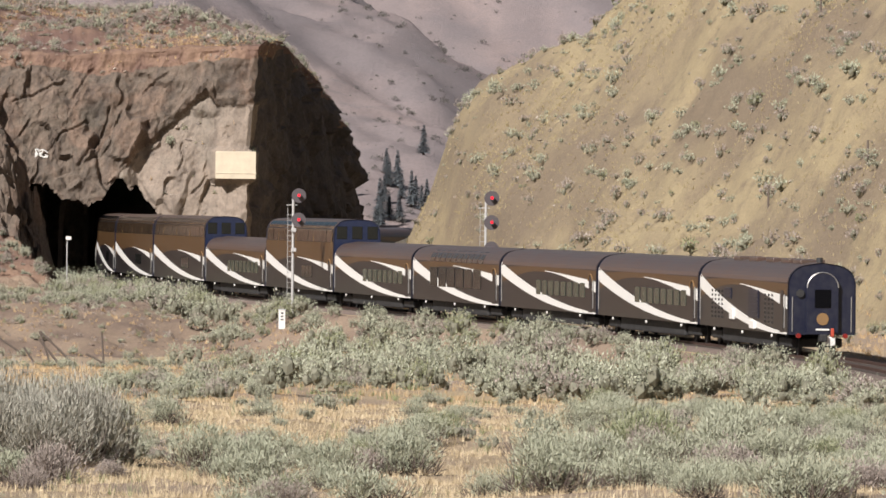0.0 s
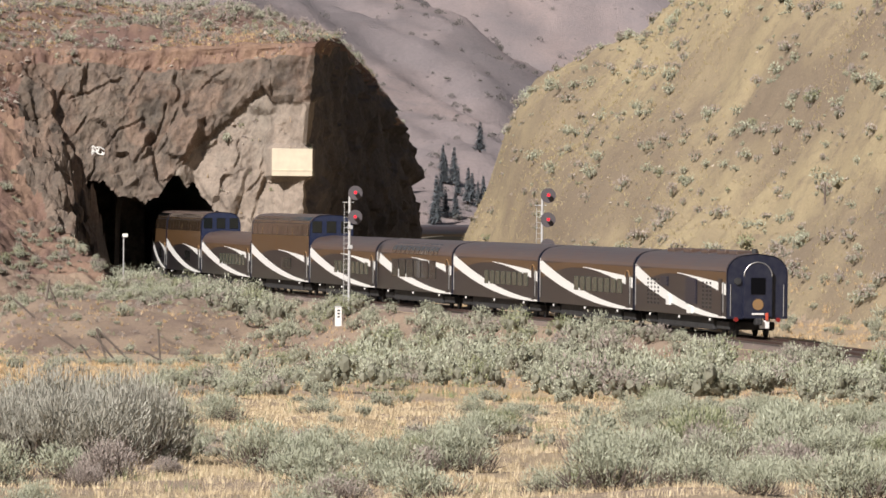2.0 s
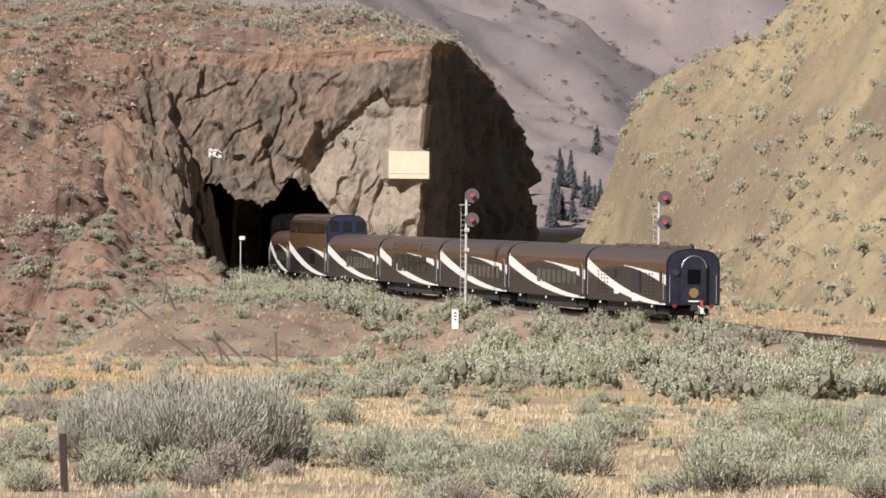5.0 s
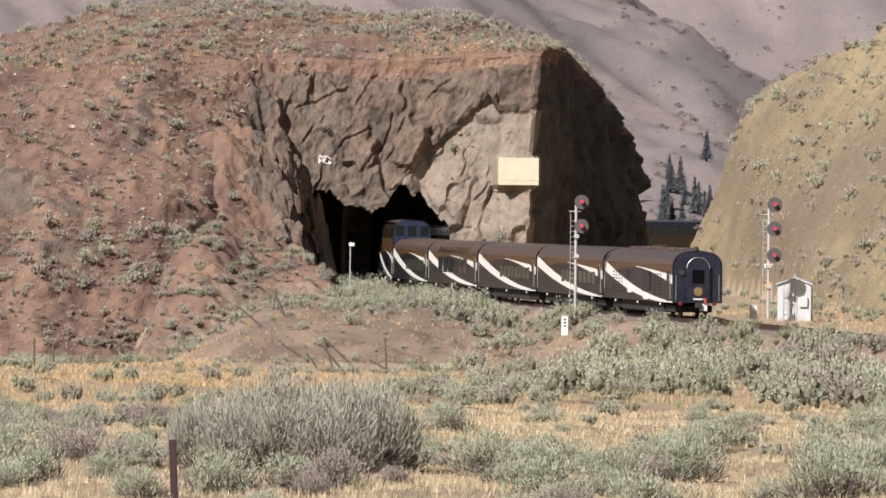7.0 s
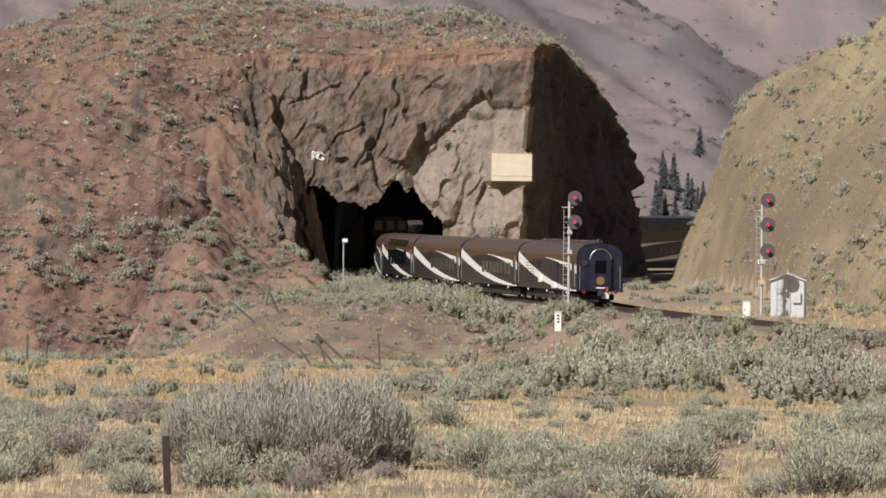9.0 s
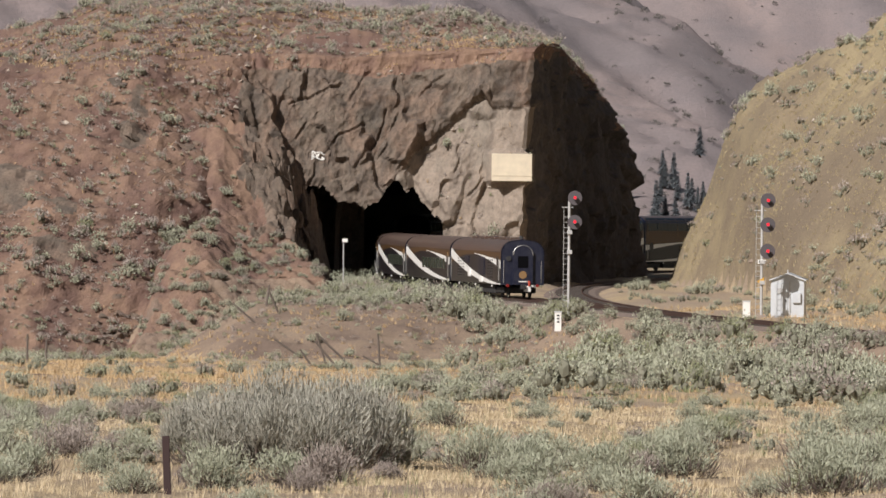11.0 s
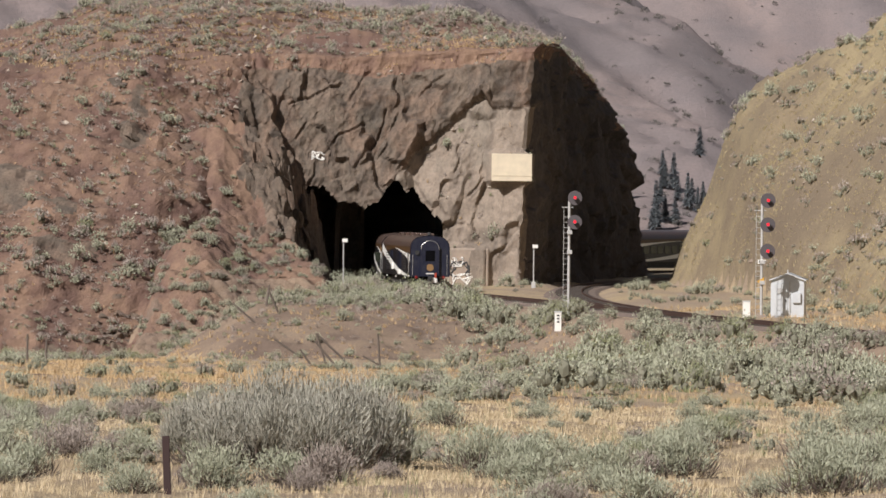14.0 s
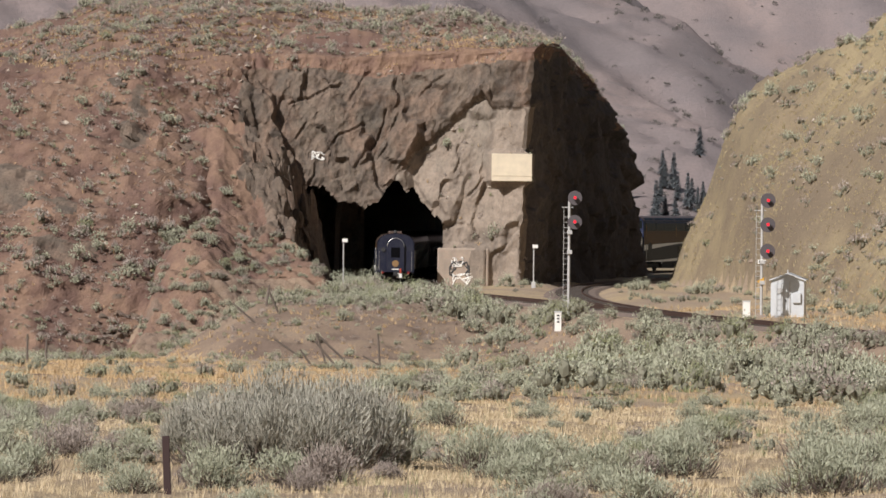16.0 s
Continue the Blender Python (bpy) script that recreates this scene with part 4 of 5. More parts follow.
def hut(x, y):
    z0 = zg(x + 1, y) - 0.1
    root = tagged(new("signal_hut"), "pale grey metal signal equipment hut with gabled roof", "hut")
    root.matrix_basis = pose(x, y, z0, 0, 0, -6)
    part("wall", boxed(0, 2.0, 0, 2.6, 0.1, 2.35, bevel=0.02), M_HUT, root, "pale grey sheet metal walls")
    part("plinth", boxed(-0.1, 2.1, -0.1, 2.7, -0.4, 0.1, bevel=0.02), M_CONCRETE, root)
    bm = bmesh.new()
    pts = [(-0.12, 2.33), (1.0, 2.72), (2.12, 2.33), (2.12, 2.41), (1.0, 2.82), (-0.12, 2.41)]
    rings = [[bm.verts.new((a, yy, b)) for a, b in pts] for yy in (-0.15, 2.75)]
    for i in range(6):
        bm.faces.new((rings[0][i], rings[0][(i + 1) % 6], rings[1][(i + 1) % 6], rings[1][i]))
    bm.faces.new(rings[0][::-1])
    bm.faces.new(rings[1])
    part("roof", bm, M_HUT, root, "shallow metal gable roof")
    bm = bmesh.new()
    v = [bm.verts.new(p) for p in ((0.0, 0.0, 2.34), (2.0, 0.0, 2.34), (1.0, 0.0, 2.7), (0.0, 0.1, 2.34), (2.0, 0.1, 2.34), (1.0, 0.1, 2.7))]
    bm.faces.new(v[:3])
    bm.faces.new(v[3:])
    part("gable", bm, M_HUT, root)
    door = part("door", boxed(0.15, 1.0, -0.05, 0.0, 0.2, 2.15, bevel=0.015), M_HUT, root, "metal door")
    part("handle", boxed(0.85, 0.92, -0.10, -0.05, 1.05, 1.2), M_GREYMARK, door)
    part("vent", boxed(0.38, 0.78, -0.075, -0.05, 1.55, 1.85), M_SILVER, door)
    part("corner_post", boxed(1.08, 1.16, -0.05, 0.0, 0.15, 2.3), M_SILVER, root)
    part("meter_box", boxed(1.3, 1.8, -0.16, 0.0, 1.0, 1.6, bevel=0.02), M_HUT, root)
    part("finial", rodded((1.0, 0.1, 2.8), (1.0, 0.1, 3.0), 0.07, 8), M_SILVER, root)
    part("side_panel", boxed(-0.05, 0.0, 0.3, 2.3, 0.3, 2.2, bevel=0.01), M_HUT, root)


hut(20.0, 402)


def case(x, y, w, h, label, marks):
    z0 = zg(x, y) - 0.1
    root = tagged(new("equipment_case"), label, "cabinet", "trackside cases")
    root.matrix_basis = pose(x, y, z0)
    part("body", boxed(-w / 2, w / 2, -0.15, 0.15, 0.15, h, bevel=0.015), M_WHITE, root)
    part("lid", boxed(-w / 2 - 0.03, w / 2 + 0.03, -0.18, 0.18, h, h + 0.05), M_HUT, root)
    part("foot", boxed(-w / 2 + 0.05, w / 2 - 0.05, -0.1, 0.1, -0.2, 0.15), M_CONCRETE, root)
    for k in range(marks):
        part("plate_mark", boxed(-0.07, 0.09, -0.165, -0.152, h - 0.25 - 0.2 * k, h - 0.15 - 0.2 * k), M_GREYMARK, root)


case(7.25, 414, 0.42, 1.35, "white upright trackside case among sagebrush", 3)
case(18.5, 402, 0.45, 1.15, "pale green-white trackside case near the hut", 0)


def lamp_post(x, y, top):
    z0 = zg(x, y)
    root = tagged(new("detector_post"), "slim grey post topped by a white box", "post", "slim trackside posts")
    root.matrix_basis = pose(x, y, 0)
    part("pole", rodded((0, 0, z0 - 0.3), (0, 0, top), 0.05, 8), M_SILVER, root)
    part("head", boxed(-0.1, 0.32, -0.15, 0.15, top - 0.12, top + 0.16, bevel=0.02), M_WHITE, root, "white box")
    part("foot_box", boxed(-0.16, 0.16, -0.12, 0.12, z0 - 0.2, z0 + 0.5, bevel=0.02), M_SILVER, root)


lamp_post(-7.75, 515, 3.55)
lamp_post(7.15, 520, 3.2)


def fence_post(x, y, height, lean_x=0.0, lean_y=0.0, wood=True, r=0.07):
    z0 = zg(x, y)
    if wood:
        bm = rodded((0, 0, -0.3), (0, 0, height), r, 8, r * 0.85)
    else:
        bm = boxed(-0.065, 0.065, -0.06, 0.06, -0.3, height, bevel=0.012)
    ob = link_mesh("fence_post", bm, M_OLDWOOD if wood else M_RUST)
    ob.matrix_basis = pose(x, y, z0, lean_y, lean_x, 0)
    upright = abs(lean_x) < 12
    tagged(ob, ("weathered wooden fence post standing in dry grass" if upright else "fallen leaning grey wooden fence post on the bank") if wood
           else "dark rusty steel fence post among sagebrush", "post", "fence posts")
    return ob


fence_post(-4.83, 117, 2.34 - zg(-4.83, 117), -2.5, 0, wood=False)


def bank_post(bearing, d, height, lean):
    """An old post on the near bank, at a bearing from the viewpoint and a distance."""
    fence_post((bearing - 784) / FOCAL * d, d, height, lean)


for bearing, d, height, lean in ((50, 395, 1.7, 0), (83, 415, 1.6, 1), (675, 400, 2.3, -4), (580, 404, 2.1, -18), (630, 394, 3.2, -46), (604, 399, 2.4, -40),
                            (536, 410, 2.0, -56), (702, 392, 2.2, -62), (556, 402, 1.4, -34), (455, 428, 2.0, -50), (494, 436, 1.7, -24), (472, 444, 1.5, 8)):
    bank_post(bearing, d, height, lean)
for x, y in ((41.5, 420), (43.2, 430), (36.0, 395), (39.5, 372)):
    fence_post(x, y, 1.3)

# painted panel and concrete footing on the cliff
panel = tagged(new("cliff_panel"), "cream painted concrete panel fixed on the cliff", "panel")
panel.matrix_basis = pose(3.9, 537.9, 8.4)
part("slab", boxed(0, 3.28, 0, 2.6, 0.0, 2.24, bevel=0.03), M_CREAM, panel)
part("ledge", boxed(-0.02, 3.3, -0.03, 0.02, 0.42, 0.52, bevel=0.01), M_CREAM, panel)
wall = tagged(new("portal_footing"), "low concrete footing beside the tunnel mouth with faded graffiti", "wall", kind="structure")
wall.matrix_basis = pose(-0.45, 538.95, -1.0)
part("slab", boxed(0, 4.2, 0, 3.0, 0.0, 3.9, bevel=0.12), M_CONCRETE, wall)


def scrawl(name, parent, x0, z0, w, h, seed, material, y=-0.015):
    rng = random.Random(seed)
    bm = bmesh.new()
    for _ in range(9):
        x, z = x0 + rng.random() * w, z0 + rng.random() * h
        for _ in range(3):
            x2, z2 = min(max(x + rng.uniform(-.4, .4) * w, x0), x0 + w), min(max(z + rng.uniform(-.6, .6) * h, z0), z0 + h)
            if abs(x2 - x) + abs(z2 - z) > 0.05:
                rod(bm, (x, y, z), (x2, y, z2), 0.035 * (1 + rng.random()), 4)
            x, z = x2, z2
    return link_mesh(name, bm, material, parent)


scrawl("scrawl", wall, 1.3, 0.9, 1.9, 0.9, 3, M_WHITE)
scrawl("scrawl", wall, 1.0, 1.6, 1.6, 1.2, 5, M_GREYMARK)
scrawl("scrawl", wall, 1.2, 2.4, 0.9, 0.7, 7, M_WHITE)
mark = tagged(scrawl("wall_scrawl", None, 0, 0, 1.0, 0.7, 9, M_WHITE), "white painted scrawl high on the rock face", "graffiti")
struck = [HILL.ray_cast(Vector((xx, 480, zz)), Vector((0, 1, 0)))[1].y for xx in (-10.7, -10.3, -9.9) for zz in (10.1, 10.5)]
mark.matrix_basis = pose(-10.8, min(struck) - 0.03, 10.0)


def boulder(u, w, size, seed, body=None, shape=(1.25, 1.0, 0.8), name="boulder", label="dark broken boulder bedded in the brown hillside"):
    """A broken rock bedded in the slope, along a bearing (right, up) from the viewpoint."""
    hit, at, _, _ = (body or HILL).ray_cast(Vector(EYE), Vector((u, 1.0, w)).normalized())
    if not hit:
        return
    r = np.random.default_rng(seed)
    bm = bmesh.new()
    made = bmesh.ops.create_icosphere(bm, subdivisions=3, radius=1.0)["verts"]
    co = np.array([v.co for v in made])
    cuts = r.normal(size=(11, 3))
    cuts /= np.linalg.norm(cuts, axis=1, keepdims=True)
    over = np.maximum(0, co @ cuts.T - r.uniform(0.45, 0.8, 11))
    co = (co - over @ cuts) * np.array(shape) * size
    co = co + (0.06 * size * fbm(co[:, 0] * 3, co[:, 1] * 3, co[:, 2] * 3, 3, seed))[:, None]
    for v, p in zip(made, co):
        v.co = p
    ob = link_mesh(name, bm, M_ROCK)
    tip = 25 if shape[2] < 1 else 9
    ob.matrix_basis = pose(at.x, at.y + 0.2 * size, at.z - 0.3 * size, r.uniform(-tip, tip), r.uniform(-tip, tip) - (12 if shape[2] > 1 else 0), r.uniform(0, 360) if shape[2] < 1 else r.uniform(25, 60))
    tagged(ob, label, "rock", "boulders on the slope" if name == "boulder" else "rock slabs of the spur")


_r = random.Random(44)
for px, py, size in [(_r.gauss(215, 55), _r.gauss(595, 22), _r.uniform(0.35, 1.0)) for _ in range(46)] + [(_r.gauss(190, 50), _r.gauss(475, 14), _r.uniform(0.3, 0.8)) for _ in range(14)] + \
        [(320, 262, 0.9), (345, 258, 0.6), (232, 245, 0.8), (200, 152, 0.9), (216, 160, 0.7)]:
    boulder((px - 784) / FOCAL, (361 - py) / FOCAL, size, int(px * 7 + py))

for k in range(24):
    f = k / 23
    px, py = 452 + 96 * f ** 1.2 + _r.gauss(0, 7), 252 + 150 * f ** 1.4 + _r.uniform(-6, 55)
    boulder((px - 784) / FOCAL, (361 - py) / FOCAL, _r.uniform(0.55, 1.15), 900 + k, SPUR, (0.45, 1.0, 1.5), "rock_slab", "jagged upright slab of dark brown rock on the spur")

# ---------------------------------------------------------------- plants
RNG = np.random.default_rng(5)


def open_view(x, y):
    """False where growth would stand before the near post or the trackside case."""
    return ~((y < 118) & (np.abs(x / y + 0.0413) < 0.006)) & ~((y > 390) & (y < 414) & (np.abs(x / y - 0.0175) < 0.0014))



ICO_V = np.array([(x, y, z) for x, y, z in (lambda g: [(-1, g, 0), (1, g, 0), (-1, -g, 0), (1, -g, 0), (0, -1, g), (0, 1, g), (0, -1, -g), (0, 1, -g), (g, 0, -1), (g, 0, 1), (-g, 0, -1), (-g, 0, 1)])(1.618)]) / 1.902
ICO_F = np.array([(0, 11, 5), (0, 5, 1), (0, 1, 7), (0, 7, 10), (0, 10, 11), (1, 5, 9), (5, 11, 4), (11, 10, 2), (10, 7, 6), (7, 1, 8),
                  (3, 9, 4), (3, 4, 2), (3, 2, 6), (3, 6, 8), (3, 8, 9), (4, 9, 5), (2, 4, 11), (6, 2, 10), (8, 6, 7), (9, 8, 1)])


def puff(rng, fine):
    """A rough little ball for the shade-toned heart of a shrub, one unit in radius."""
    T = ICO_V[ICO_F]
    if fine:
        a, b, c = T[:, 0], T[:, 1], T[:, 2]
        ab, bc, ca = (a + b) / 2, (b + c) / 2, (c + a) / 2
        T = np.concatenate([np.stack(t, 1) for t in ((a, ab, ca), (ab, b, bc), (ca, bc, c), (ab, bc, ca))])
    key = np.round(T, 3).reshape(-1, 3)
    wob = 1 + 0.35 * (hashed(key[:, 0] * 9, key[:, 1] * 9, key[:, 2] * 9, rng.integers(99)) - 0.5)
    n = key / np.linalg.norm(key, axis=1, keepdims=True)
    return (n * wob[:, None]).reshape(-1, 3, 3)


def sprigs(n, length, width, lumps, seed, squat=0.72, upright=0.9, fine=False, core=True):
    """Thin leaf blades on a lumpy dome one unit wide: array (n, 3, 3)."""
    r = np.random.default_rng(seed)
    c = np.stack([r.uniform(-0.30, 0.30, lumps), r.uniform(-0.30, 0.30, lumps), r.uniform(0.12, 0.3, lumps)], -1)
    c[0] = (0, 0, 0.28)
    rad = r.uniform(0.16, 0.27, lumps)
    k = r.integers(0, lumps, n)
    d = r.normal(size=(n, 3))
    d[:, 2] = np.abs(d[:, 2]) * 0.9 - 0.18
    d /= np.linalg.norm(d, axis=1, keepdims=True)
    shell = r.uniform(0.45, 1.0, n) ** 0.6
    p = c[k] + d * (rad[k] * shell)[:, None]
    p[:, 2] = np.maximum(p[:, 2] * squat / 0.55, 0.01)
    a = d + r.normal(size=(n, 3)) * 0.35 + np.array([0, 0, upright])
    a /= np.linalg.norm(a, axis=1, keepdims=True)
    s = np.cross(a, r.normal(size=(n, 3)))
    s /= np.linalg.norm(s, axis=1, keepdims=True)
    l = (length * r.uniform(0.6, 1.4, n))[:, None]
    w = (width * r.uniform(0.7, 1.3, n))[:, None]
    T = [np.stack([p - s * w, p + s * w, p + a * l], 1)]
    # cores in the darker colour stand in for shade between the leaves
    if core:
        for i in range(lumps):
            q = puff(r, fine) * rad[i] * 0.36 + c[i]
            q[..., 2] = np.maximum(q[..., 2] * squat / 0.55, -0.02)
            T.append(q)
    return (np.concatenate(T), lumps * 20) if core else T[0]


def tri_mesh(name, T, material, mats=None):
    V = T.reshape(-1, 3)
    me = bpy.data.meshes.new(name)
    n = len(V)
    me.vertices.add(n)
    me.vertices.foreach_set("co", V.astype(np.float32).ravel())
    me.loops.add(n)
    me.loops.foreach_set("vertex_index", np.arange(n, dtype=np.int32))
    me.polygons.add(n // 3)
    me.polygons.foreach_set("loop_start", np.arange(0, n, 3, dtype=np.int32))
    for m in (material if isinstance(material, list) else [material]):
        me.materials.append(m)
    if mats is not None:
        me.polygons.foreach_set("material_index", mats.astype(np.int32))
    me.update(calc_edges=True)
    return me


NEAR_KINDS = []
for k, (mat, up) in enumerate(((M_SAGE, 0.9), (M_SAGE, 1.2), (M_SAGE, 0.7), (M_DRYBRUSH, 1.1), (M_BRUSH, 1.3))):
    NEAR_KINDS.append(tri_mesh("leaves", sprigs(2700, 0.046, 0.0074, 15, 100 + k, upright=up, core=False), mat))
TALL_BUSH = tri_mesh("leaves", sprigs(9000, 0.050, 0.0040, 22, 111, squat=0.85, upright=1.5, core=False), M_GREYBUSH)
TWIGS = tri_mesh("twigs", sprigs(260, 0.22, 0.008, 6, 120, squat=0.35, upright=0.6, core=False), M_TWIG)
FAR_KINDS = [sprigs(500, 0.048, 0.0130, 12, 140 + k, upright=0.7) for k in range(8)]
TINY_KINDS = [(sprigs(52, 0.17, 0.035, 4, 180 + k, upright=0.8, core=False), 0) for k in range(6)]
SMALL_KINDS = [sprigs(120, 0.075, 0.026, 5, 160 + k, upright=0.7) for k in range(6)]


def turned(T, x, y, z, size, high, yaw):
    c, s = math.cos(yaw), math.sin(yaw)
    R = np.array([[c, s, 0], [-s, c, 0], [0, 0, 1]])
    return (T @ R) * np.array([size, size, size * high]) + np.array([x, y, z])


def bushes(name, spots, kinds, label, olive=0.12, dry=0.12):
    """Far shrubs, too many to count, in one mesh. spots: x, y, z, size."""
    out, mats = [], []
    for x, y, z, size in spots:
        T, inner = kinds[RNG.integers(len(kinds))]
        out.append(turned(T, x, y, z - 0.05 * size, size, RNG.uniform(0.75, 1.25), RNG.uniform(0, 6.28)))
        q = RNG.random()
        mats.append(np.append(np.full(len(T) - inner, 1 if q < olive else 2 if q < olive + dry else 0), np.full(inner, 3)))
    me = tri_mesh(name, np.concatenate(out), [M_SAGE, M_BRUSH, M_DRYBRUSH, M_SHADECORE], np.concatenate(mats))
    tagged(new(name, me), label, "shrubs", kind="stuff")


def scatter(n, y0, y1, u0=-0.080, u1=0.118):
    y = np.sqrt(RNG.uniform(y0 ** 2, y1 ** 2, n))
    return RNG.uniform(u0, u1, n) * y, y


def clump(x, y, scale, seed):
    return fbm(x / scale, y / (scale * 1.6), 0, 2, seed)


# near shrubs, each a thing of its own
x, y = scatter(1500, 101, 232)
u = x / y
straw = (y > 160) & (y < 240) & (u > -0.008 - 0.01 * vnoise(y / 9, 0, 0, 3)) & (u < 0.062)
want = 0.20 + 0.14 * ((y < 162) & (u > -0.03)) + 0.50 * clump(x, y, 7, 201) + 0.22 * (u > 0.055) - 0.12 * ((u < -0.03) & (y < 175)) + 0.10 * ((y < 130) & (u > -0.03))
want = np.where(straw, 0.12 * want, want)
want = np.where((u > -0.043) & (u < -0.004) & (y < 150), 0.10, want)
ok = (RNG.random(1500) < want) & open_view(x, y)
x, y = x[ok][:290], y[ok][:290]
spots = [(a, b, RNG.uniform(0.7, 1.6) * (1.1 if b < 160 else 1.0)) for a, b in zip(x, y)]
# the big dark clump and a few large ones near the post
spots += [(-3.9, 136, 2.7), (-2.7, 136, 2.9), (-4.9, 137, 2.2), (-1.7, 137, 2.6), (-3.2, 139, 2.9), (-4.2, 122, 1.5), (10.9, 150, 2.3), (11.9, 141, 2.0), (13.0, 150, 2.4), (6.2, 162, 1.7), (6.9, 165, 1.6)]
for i, (a, b, size) in enumerate(spots):
    k = RNG.choice(5, p=[0.42, 0.20, 0.20, 0.06, 0.12] if a > 0 else [0.30, 0.12, 0.14, 0.40, 0.04]) if not len(spots) - 11 <= i < len(spots) - 6 else 3
    root = tagged(new("sagebrush"), ("grey-green sagebrush shrub", "pale feathery sagebrush shrub", "low grey sagebrush shrub", "dry grey-brown leafless desert shrub", "olive-green rabbitbrush shrub")[k] + " on dry grass", "shrub", "sagebrush shrubs")
    root.matrix_basis = pose(a, b, zg(a, b) - 0.04 - 0.09 * size, 0, 0, RNG.uniform(0, 360))
    high = RNG.uniform(0.8, 1.15)
    clumped = len(spots) - 11 <= i < len(spots) - 6
    for nm, me in (("leaves", TALL_BUSH if clumped else NEAR_KINDS[k]), ("branchwork", TWIGS)):
        ob = new(nm, me)
        ob.parent = root
        ob.matrix_basis = Matrix.Diagonal((size, size, size * high, 1))

# low growth filling in between them
x, y = scatter(1500, 135, 240)
ok = (RNG.random(1500) < (0.22 + 0.4 * clump(x, y, 6, 206)) * np.where((y > 165) & (y < 240) & (x / y > -0.01) & (x / y < 0.062), 0.3, 1)) & open_view(x, y)
bushes("low_sagebrush", list(zip(x[ok], y[ok], ground_z(x[ok], y[ok]), RNG.uniform(0.45, 1.0, ok.sum()))), FAR_KINDS, "low grey sagebrush and dry weeds filling the foreground", 0.1, 0.3)

# shrubs of the belt, the bank and both hills
x, y = scatter(9500, 232, 555)
sd = side_of_line(x, y)
z = ground_z(x, y)
hillside = (y > np.interp(x, FOOT_X, FOOT_Y)) & (x > 19)
left = (sd < -2.9)
drop = -sd
bank = left & (drop < np.interp(y, [400, 440, 500], [13, 9.0, 9.0])) & (y < 535)
u = x / y
p = np.where(left, 0.10 + 0.25 * np.clip(clump(x, y, 9, 211), 0, 1), 0.10)
p = np.where(left & (u < -0.005) & (y > 262) & (y < 430), 0.035, p)
p = np.where(left & (u > -0.013) & (u < 0.02) & (y > 250) & (y < 305), 0.75, p)
bare = (u > -0.012 + 0.01 * vnoise(y / 12, 3, 0, 5)) & (u < 0.022) & (drop > 8.0) & (y > 340)
slope_bush = left & (u > 0.016) & (y > 240) & (drop < 40)
p = np.where(slope_bush, 0.19 + 0.40 * clump(x, y, 7, 213), p)
p = np.where(bank, np.interp(y, [230, 405, 430, 450], [0.40, 0.46, 0.58, 0.62]) + 0.40 * clump(x, y, 5, 214), p)
p = np.where(left & (bare | ((y > 392) & (y < 436) & (u > -0.036) & (u < 0.018) & (drop > 9))), 0.08, p)
p = np.where(left & ~bank & (y > 440), 0.28 + 0.3 * clump(x, y, 6, 216), p)
p = np.where(hillside, 0.05 + 0.55 * np.clip(clump(x, y, 8, 215) - 0.05, 0, 1), p)
p = np.where((sd > 0) & ~hillside, 0.03 + 0.07 * (sd > 6), p)
siding = np.abs(x - np.interp(y, SIDING_Y, SIDING_X, left=1e4, right=1e4))
p = np.where((np.abs(sd) < 2.9) | (siding < 3.0), 0, p)
p = np.where((x < -8.0) & (y > 500), 0, p)
ok = (RNG.random(len(x)) < p) & open_view(x, y)
big = np.where(slope_bush | bank, np.interp(drop, [2.9, 6.0], [1.45, 2.15]), np.where(hillside, 1.25, 1.1))
rows = list(zip(x[ok], y[ok], z[ok], (0.55 + 0.95 * RNG.random(ok.sum()) ** 1.6) * big[ok]))
bushes("bank_sagebrush", [r for r, h in zip(rows, hillside[ok]) if not h], FAR_KINDS, "dense grey-green sagebrush over the railway bank and belt")
hx, hy = scatter(5200, 345, 556, 0.028, 0.118)
grown = (hy > np.interp(hx, FOOT_X, FOOT_Y)) & (hx > 19.6)
grown &= RNG.random(5200) < 0.14 + 0.62 * np.clip(clump(hx, hy, 6, 217), -0.1, 1) + 0.30 * np.clip((430 - hy) / 60, 0, 1)
more = [(a, b, c, 0.35 + 1.6 * k ** 2.2) for a, b, c, k in zip(hx[grown], hy[grown], ground_z(hx[grown], hy[grown]), RNG.random(grown.sum()))]
bushes("hillside_sagebrush", more + [r for r, h in zip(rows, hillside[ok]) if h], SMALL_KINDS, "scattered sagebrush shrubs on the tan hillside", 0.04, 0.5)


def hill_spots(n, seed, body=None):
    """Places on the gentler parts of the tunnel hill or its spur."""
    r = np.random.default_rng(seed)
    me = (body or HILL).data
    co = np.zeros(len(me.polygons) * 3)
    no = np.zeros(len(me.polygons) * 3)
    ar = np.zeros(len(me.polygons))
    me.polygons.foreach_get("center", co)
    me.polygons.foreach_get("normal", no)
    me.polygons.foreach_get("area", ar)
    mi = np.zeros(len(me.polygons), np.int32)
    me.polygons.foreach_get("material_index", mi)
    co, no = co.reshape(-1, 3), no.reshape(-1, 3)
    w = ar * (mi % 2 == 0) * (np.abs(no[:, 2]) > 0.35) * (np.abs(co[:, 0] / co[:, 1]) < 0.09) * (co[:, 1] < 600)
    return co[r.choice(len(co), n, p=w / w.sum())]


